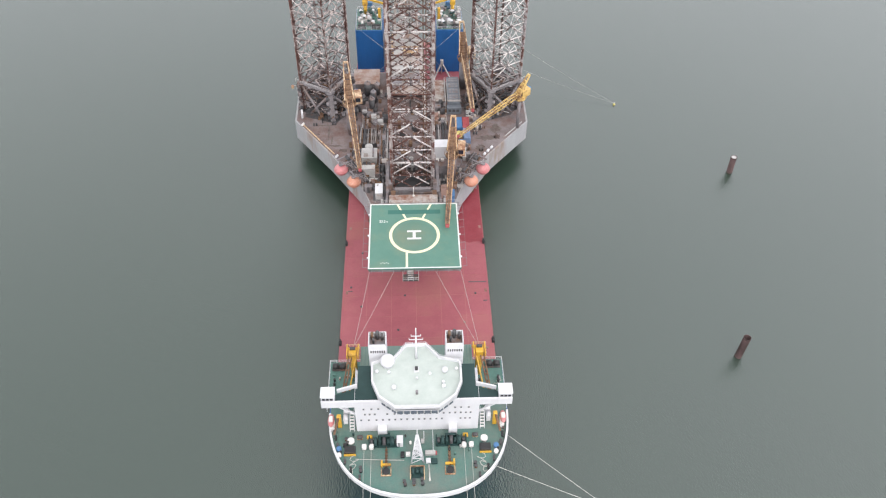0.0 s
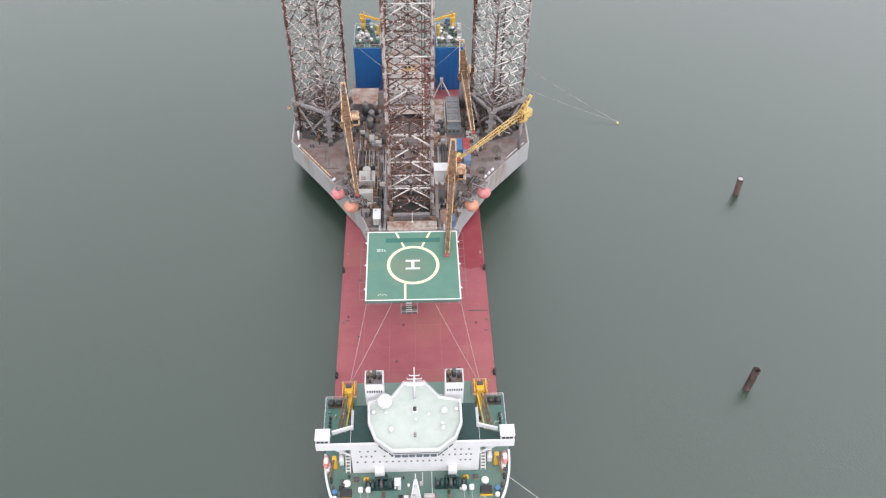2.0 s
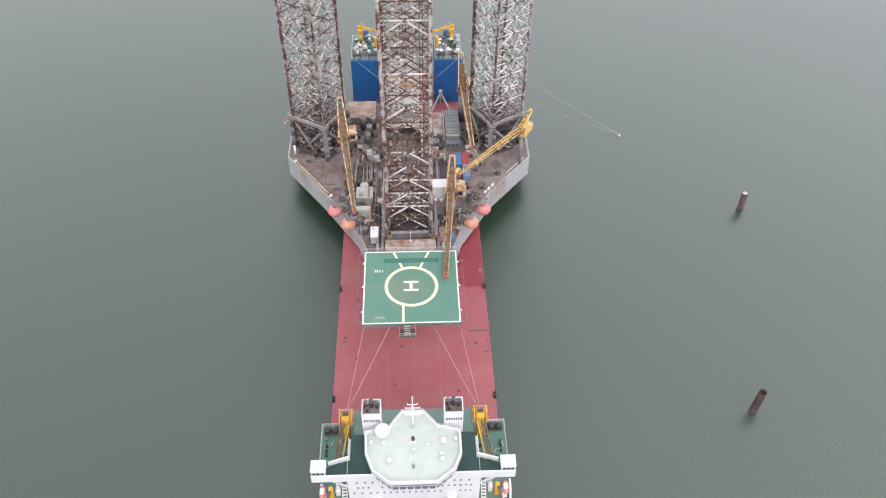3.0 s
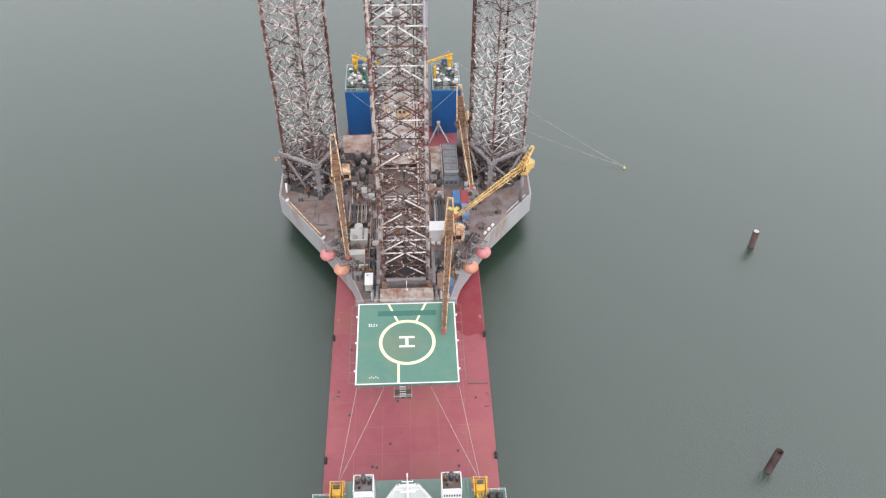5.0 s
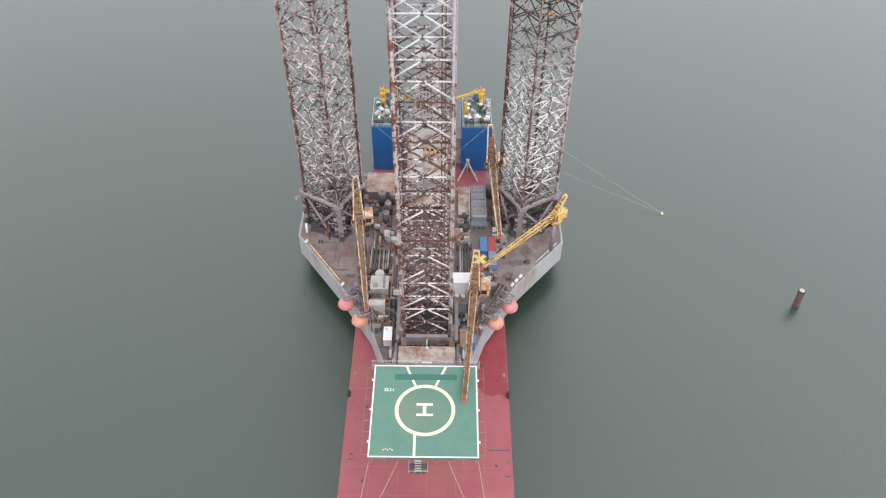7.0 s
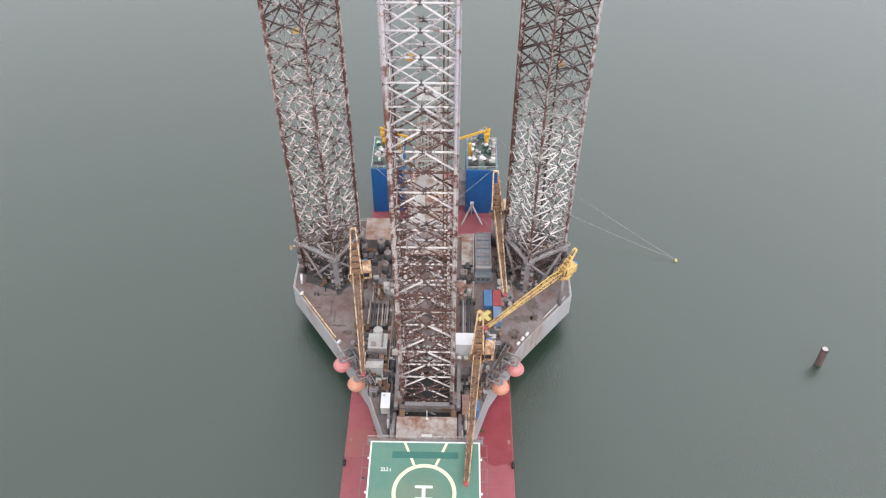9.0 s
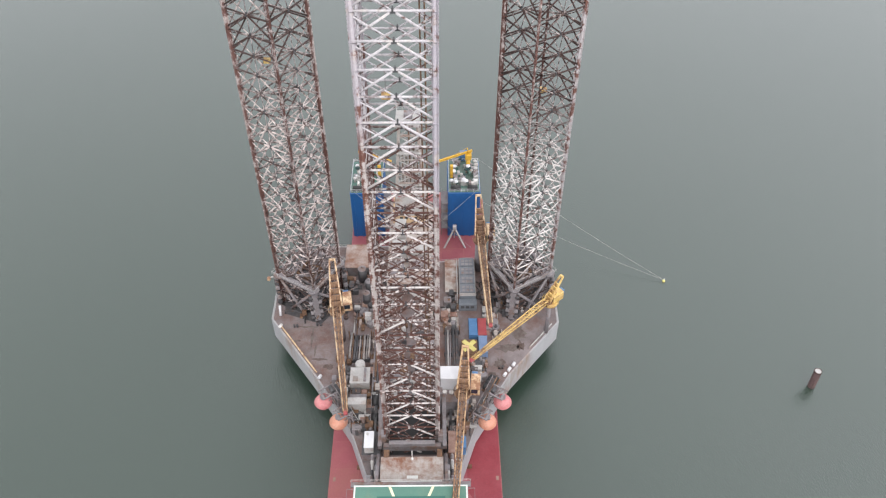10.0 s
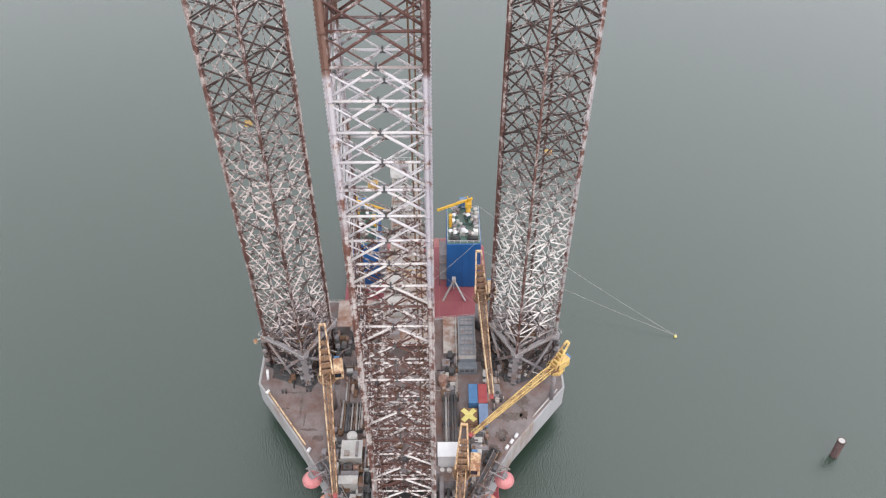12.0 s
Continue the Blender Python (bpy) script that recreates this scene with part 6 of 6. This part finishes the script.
# upright bottles beside the plinth, and big dark drums beside the leg
for s in (-1, 1):
    for k in range(8):
        x, y = -0.5 + s * (8.6 + 0.95 * (k % 2)), 31.6 + 0.95 * k
        b = thing("pressure_bottle", (x, y, RZ), "dark grey upright pressure bottle beside the plinth", "bottle", "pressure bottles")
        bm = bmesh.new()
        tube(bm, (x, y, RZ + 0.1), (x, y, 20.5 + (k % 3) * 0.6), 0.4, 12)
        part("body", bm, (M_DARK, M_GREY, M_LTGREY)[k % 3], b)
        bm = bmesh.new()
        ball(bm, (x, y, 20.5 + (k % 3) * 0.6), 0.4, u=12, v=6)
        part("cap", bm, (M_DARK, M_GREY, M_LTGREY)[k % 3], b)
    part("bottle_rack", B((-0.5 + s * 9.1 - 1.0, -0.5 + s * 9.1 + 1.0, 31.0, 39.4, RZ - 2.0, RZ + 0.1)), M_GREY, pl)
for x, y, r in ((-10.4, 57.2, 2.1), (-10.4, 52.6, 1.5), (9.4, 50.2, 1.5)):
    d = thing("cable_reel", (x, y, RZ), "large dark cable reel on the rig deck", "reel", "cable reels")
    for k in (-1, 1):
        bm = bmesh.new()
        tube(bm, (x + k * 0.95, y, RZ + r + 0.2), (x + k * 1.1, y, RZ + r + 0.2), r, 24)
        part("flange", bm, M_GREY, d)
    bm = bmesh.new()
    tube(bm, (x - 0.95, y, RZ + r + 0.2), (x + 0.95, y, RZ + r + 0.2), r * 0.75, 20)
    part("core", bm, M_BLACK, d)
    part("stand", B((x - 1.3, x + 1.3, y - 0.5, y + 0.5, RZ, RZ + 0.5)), M_DARK, d)
# pipes inside the bow leg
for dx in (0, 0.8):
    bm = bmesh.new()
    tube(bm, (3.1 + dx, 54.0, RZ), (3.1 + dx, 54.0, 166), 0.14, 6)
    tagged(part("riser_pipe", bm, M_BRN), "slender dark riser pipe inside the bow leg", "pipe", "riser pipes")
for leg, (x, y, z) in enumerate(((-2.6, 48, 117), (-31.5, 92, 96), (30.2, 92, 88))):
    part_of = thing("work_basket", (x, y, z), "small yellow work basket hung inside the leg", "basket", "leg baskets")
    bm = bmesh.new()
    box(bm, x - 0.75, x + 0.75, y - 0.5, y + 0.5, z, z + 1.1)
    part("box", bm, M_YEL, part_of, bevel=0.1)
    bm = bmesh.new()
    tube(bm, (x, y, z + 1.1), (x, y, z + 5), 0.04, 4)
    part("sling", bm, M_DARK, part_of)
# ---- stern casings ----
for s in (-1, 1):
    x0, x1 = ((-21.6, -11.2), (9.4, 19.7))[s > 0]
    c = thing("stern_casing", ((x0 + x1) / 2, 139, DZ), "blue stern buoyancy casing with a crowded green top", "casing", "blue stern casings")
    body = part("body", B((x0, x1, 130, 146, DZ, 24)), M_BLUE, c, bevel=0.15)
    for k in range(5):
        x = x0 + 1.0 + k * (x1 - x0 - 2) / 4
        part("stiffener", B((x - 0.16, x + 0.16, 129.82, 130.02, DZ, 23)), M_BLUE, body)
    part("top_deck", B((x0 + 0.2, x1 - 0.2, 130.3, 145.8, 24.0, 24.06)), M_GREEN, c, "green top deck")
    bm = bmesh.new()
    rails(bm, [(x0 + .3, 130.4), (x1 - .3, 130.4), (x1 - .3, 145.6), (x0 + .3, 145.6), (x0 + .3, 130.4)], 24.05, 1.2, 1.8, 0.06)
    part("guard_rail", bm, M_WHITE, c)
    xi, sd = (x1, 1) if s < 0 else (x0, -1)
    for k in range(4):
        a, b = sorted((xi, xi + sd * 2.2))
        part("side_gallery", B((a, b, 130.5, 136.5, 8 + k * 3.6, 8.3 + k * 3.6)), M_GREY, c)
    bm = bmesh.new()
    for y in (130.6, 136.4):
        beam(bm, (xi + sd * 2.1, y, DZ), (xi + sd * 2.1, y, 20), 0.25)
    part("gallery_post", bm, M_GREY, c)
    # crane on the casing
    cr = thing("deck_crane", ((x0 + x1) / 2 + s * 1.5, 143, 24), "bright yellow crane on the blue casing", "crane", "stern cranes")
    px = (x0 + x1) / 2 + s * 1.6
    bm = bmesh.new()
    tube(bm, (px, 142.5, 24), (px, 142.5, 28), 0.7, 16)
    part("pedestal", bm, M_YEL2, cr)
    part("house", B((px - 1.0, px + 1.0, 141.4, 143.6, 28, 29.8)), M_YEL2, cr, bevel=0.15)
    bm = bmesh.new()
    beam(bm, (px + s * 1.2, 143.4, 30.4), (px - s * 9.5, 139.0, 29.6), 0.5, 0.7)
    tube(bm, (px, 142.6, 29.8), (px - s * 0.4, 142.4, 32.2), 0.16, 8)
    tube(bm, (px - s * 0.4, 142.4, 32.2), (px - s * 5.0, 140.8, 30.2), 0.06, 6)
    part("boom", bm, M_YEL2, cr)
    part("rest_post", B((x0 + (x1 - x0) * (0.12 if s > 0 else 0.88) - 0.5, x0 + (x1 - x0) * (0.12 if s > 0 else 0.88) + 0.5, 137.2, 138.2, 24, 29)), M_YEL2, cr, bevel=0.08)
    rr = random.Random(20 + s)
    for k in range(2):
        xx = x0 + (0.24 + 0.52 * k) * (x1 - x0)
        w = thing("mooring_winch", (xx, 131.6, 24), "black winch at the front of the casing top", "winch", "casing winches")
        bm = bmesh.new()
        tube(bm, (xx - 1.5, 131.7, 24.9), (xx + 1.5, 131.7, 24.9), 0.7, 14)
        part("drum", bm, M_BLACK, w)
        part("bed", B((xx - 1.7, xx + 1.7, 131.1, 132.3, 24, 24.4)), M_DARK, w)
    for k in range(34):
        xx, yy = rr.uniform(x0 + 1, x1 - 1), rr.uniform(133, 145)
        r = rr.uniform(0.35, 0.85)
        v = thing("ventilator", (xx, yy, 24), "grey or white mushroom ventilator on the casing top", "ventilator", "casing ventilators")
        bm = bmesh.new()
        tube(bm, (xx, yy, 24), (xx, yy, 25 + r), r * 0.5, 10)
        part("stem", bm, M_LTGREY, v)
        bm = bmesh.new()
        ball(bm, (xx, yy, 25 + r), r, sz=0.6, u=14, v=8)
        part("head", bm, (M_WHITE, M_GREY, M_LTGREY, M_DKGREEN)[k % 4], v)
    for k in range(18):
        xx, yy = rr.uniform(x0 + 1, x1 - 1), rr.uniform(133, 145)
        w, d, h = rr.uniform(0.6, 1.8), rr.uniform(0.6, 1.8), rr.uniform(0.8, 2.2)
        tagged(part("deck_locker", B((xx - w / 2, xx + w / 2, yy - d / 2, yy + d / 2, 24, 24 + h)), (M_WHITE2, M_LTGREY, M_GREEN, M_GREY)[k % 4], bevel=0.08), "small steel locker on the casing top", "locker", "casing lockers")
    bx = (x0 + x1) / 2 + s * 0.3
    tagged(part("blue_hut", B((bx - 1.3, bx + 1.3, 145.9, 148.2, 24, 26.8)), M_CBLUE, bevel=0.1), "blue hut on the stern casing", "hut", "stern huts")
    part("hut_bracket", B((bx - 1.6, bx + 1.6, 146.0, 148.4, 23, 24)), M_BLUE, c)
    # lines from the casing to the rig
    for a, b in (((x1 - 1.5 if s > 0 else x0 + 1.5, 130, 24.6), (s * 5 - 0.6, 120, 18)), ((s * 6, 131, 13), (s * 17, 124, 5.4))):
        ln = thing("lashing_line", a, "thin pale rope beside the blue casing", "rope", "stern ropes")
        bm = bmesh.new()
        rope(bm, a, b, 0.04, 0.2, 6)
        part("strand", bm, M_ROPE, ln)
tri = thing("tripod_post", (11.6, 126, DZ), "grey steel tripod standing on the red deck", "tripod")
for x, y in ((8.2, 124.2), (15.1, 124.2), (11.6, 129.2)):
    bm = bmesh.new()
    beam(bm, (x, y, DZ), (11.6, 127.2, 11.3), 0.45)
    part("leg", bm, M_LTGREY, tri)
part("head", B((11.0, 12.2, 126.6, 127.8, 11, 12.4)), M_LTGREY, tri, bevel=0.1)

# ---- cantilever, drill floor and derrick ----
can = thing("cantilever", (-1.5, 112, RZ), "grey and rusty drilling cantilever with a cream drill floor", "cantilever")
for s in (-1, 1):
    part("beam", B((-2.2 + s * 6.2 - 0.5, -2.2 + s * 6.2 + 0.5, 84, 132, RZ + 0.1, 18.6)), M_RUSTY, can)
part("floor", B((-8.6, 4.2, 96, 131, 18.6, 19.0)), M_RUSTY, can, "rusty plated floor")
part("drill_floor", B((-7.8, 2.2, 121.6, 130, 19, 22.4)), M_YEL3, can, "cream drill floor house", 0.1)
for k in range(4):
    part("writing_bar", B((-5.6 + k * 1.5, -4.7 + k * 1.5, 121.54, 121.6, 20.6, 21.6)), M_BLACK, can, "black lettering bar")
for a, m in (((-7.5, -3.4, 106, 111, 19, 22.0), M_LTGREY), ((-2.4, 2.6, 101, 104.5, 19, 21.6), M_GREY), ((-2.0, 2.4, 106, 109, 19, 21.6), M_LTGREY), ((-8, -4, 98, 103.5, 19, 21.2), M_GREY), ((-6.8, -3.6, 113, 118.6, 19, 23.5), M_LTGREY)):
    hh = housing("deck_cabin", a, m, "weathered cabin on the cantilever deck", "cabin", None, "cantilever cabins")
    for k in range(5):
        y = a[2] + 0.4 + k * (a[3] - a[2] - 0.8) / 5
        part("roof_rib", B((a[0] + 0.1, a[1] - 0.1, y, y + 0.3, a[5] + 0.1, a[5] + 0.16)), m, hh)
der = thing("derrick", (-2.2, 126, 22.4), "pale weathered drilling derrick behind the bow leg", "derrick")
D0, D1, ZB, ZT = 4.6, 2.6, 22.4, 56.0
dn = 8
dc = lambda f, i, j: Vector((-2.2 + i * (D0 + (D1 - D0) * f), 126 + j * (D0 + (D1 - D0) * f), ZB + (ZT - ZB) * f))
for i in (-1, 1):
    for j in (-1, 1):
        bm = bmesh.new()
        beam(bm, dc(0, i, j), dc(1, i, j), 0.6)
        part("leg", bm, M_RUSTY, der)
cs4 = ((-1, -1), (1, -1), (1, 1), (-1, 1))
for k in range(dn):
    for q in range(4):
        a, b = cs4[q], cs4[(q + 1) % 4]
        bm = bmesh.new()
        beam(bm, dc((k + 1) / dn, *a), dc((k + 1) / dn, *b), 0.38)
        part("girt", bm, M_RUSTY, der)
        bm = bmesh.new()
        beam(bm, dc(k / dn, *a), dc((k + 1) / dn, *b), 0.26)
        beam(bm, dc(k / dn, *b), dc((k + 1) / dn, *a), 0.26)
        part("cross_brace", bm, M_LTGREY, der)
part("crown_platform", B((-5.6, 1.2, 122.6, 129.4, ZT, ZT + 0.3)), M_LTGREY, der)
part("windwall", B((-6.6, 2.2, 121.3, 121.45, ZB, 30)), M_LTGREY, der)
bm = bmesh.new()
rails(bm, [(-5.6, 122.6), (1.2, 122.6), (1.2, 129.4), (-5.6, 129.4), (-5.6, 122.6)], ZT + 0.3, 1.3, 1.6, 0.07)
part("guard_rail", bm, M_LTGREY, der)
part("crown_block", B((-3.4, -1.0, 125, 127, ZT + 0.3, ZT + 2.2)), M_GREY, der, bevel=0.15)
bm = bmesh.new()
tube(bm, (-2.2, 126, ZB), (-2.2, 126, ZT), 0.25, 8)
part("drill_string", bm, M_BRN, der)
for k in range(14):
    x, y = -4.6 + 0.37 * k, 122.6 + 0.5 * (k % 3)
    bm = bmesh.new()
    tube(bm, (x, y, ZB), (x, y, 46 + (k % 4)), 0.13, 6)
    part("racked_pipe", bm, (M_LTGREY, M_BRN, M_RUSTY)[k % 3], der)
for z in (34, 46):
    part("racking_board", B((-5.8, 1.4, 121.8, 124.6, z, z + 0.25)), M_LTGREY, der)

# ---- piles, buoy and its lines ----
for x, y, h, tx, ty, lab in ((93.1, -9.3, 7.6, 0.9, 0.8, "hollow dark rusty steel pile standing in the water"), (113.5, 72.2, 6.4, 0.2, 0.7, "weathered pale-topped pile standing in the water")):
    p = thing("mooring_pile", (x, y, 0), lab, "pile", "piles")
    bm = bmesh.new()
    n = 24
    rg = [[bm.verts.new((x + tx * z / 8 + r * math.cos(2 * math.pi * i / n), y + ty * z / 8 + r * math.sin(2 * math.pi * i / n), z)) for i in range(n)] for r, z in ((1.05, -6), (1.05, h), (0.88, h), (0.88, h - 3))]
    for a, b in zip(rg[:-1], rg[1:]):
        for i in range(n):
            f = bm.faces.new((a[i], a[(i + 1) % n], b[(i + 1) % n], b[i]))
            f.smooth = True
    if h < 7:
        bl = bmesh.new()
        ring(bl, x + tx * h / 8, y + ty * h / 8, 0.1, 0.9, h - 0.1, h + 0.03, 24)
        part("cap", bl, M_LTGREY, p, "pale weathered cap")
        bm.faces.new([bm.verts.new((x + tx * h / 8 + 0.89 * math.cos(2 * math.pi * i / n), y + ty * h / 8 + 0.89 * math.sin(2 * math.pi * i / n), h - 0.15)) for i in range(n)])
    part("shell", bm, M_PILE, p)
    bm = bmesh.new()
    ring(bm, x + tx * h / 8, y + ty * h / 8, 0.86, 1.1, h - 0.4, h + 0.05, 24)
    part("collar", bm, M_PILE, p)
buoy = thing("mooring_buoy", (79.1, 113.5, 0), "small yellow-green mooring buoy afloat", "buoy")
bm = bmesh.new()
ball(bm, (79.1, 113.5, 0.2), 0.5, sz=0.9)
part("float", bm, M_COVER, buoy)
bm = bmesh.new()
tube(bm, (79.1, 113.5, 0.6), (79.1, 113.5, 1.2), 0.1, 8)
part("ring_post", bm, M_WHITE2, buoy)
for a in ((19.5, 145.5, 25.2), (19.7, 140, 12)):
    ln = thing("mooring_line", a, "pale mooring line from the stern to a buoy", "rope", "stern mooring lines")
    bm = bmesh.new()
    rope(bm, a, (79, 113.5, 0.7), 0.03, 1.2, 16)
    part("strand", bm, M_ROPE, ln)

# cribbing blocks under the rig and the deck's plates
for k in range(40):
    x, y = -20 + (k % 8) * 5.6, 44 + (k // 8) * 14
    if abs(x + 0.6) < 12.5 + (y - 36.5) * 0.59:
        tagged(part("cribbing_block", B((x - 0.8, x + 0.8, y - 0.3, y + 0.3, DZ, RB)), M_BRN, bevel=0.04), "timber cribbing block under the rig hull", "block", "cribbing blocks")
nx, xs0, xs1 = 6, -22.2, 21.9
dx = (xs1 - xs0) / nx
bm = bmesh.new()
box(bm, 0.05, dx - 0.05, 0.05, 7.95, -0.06, 0)
me_panel = mesh_of(bm, "deck_plate", M_RED)
for i in range(nx):
    for k in range(22):
        part("deck_plate", me_panel, None, hull).matrix_basis = Matrix.Translation((xs0 + i * dx, -28 + k * 8, DZ))
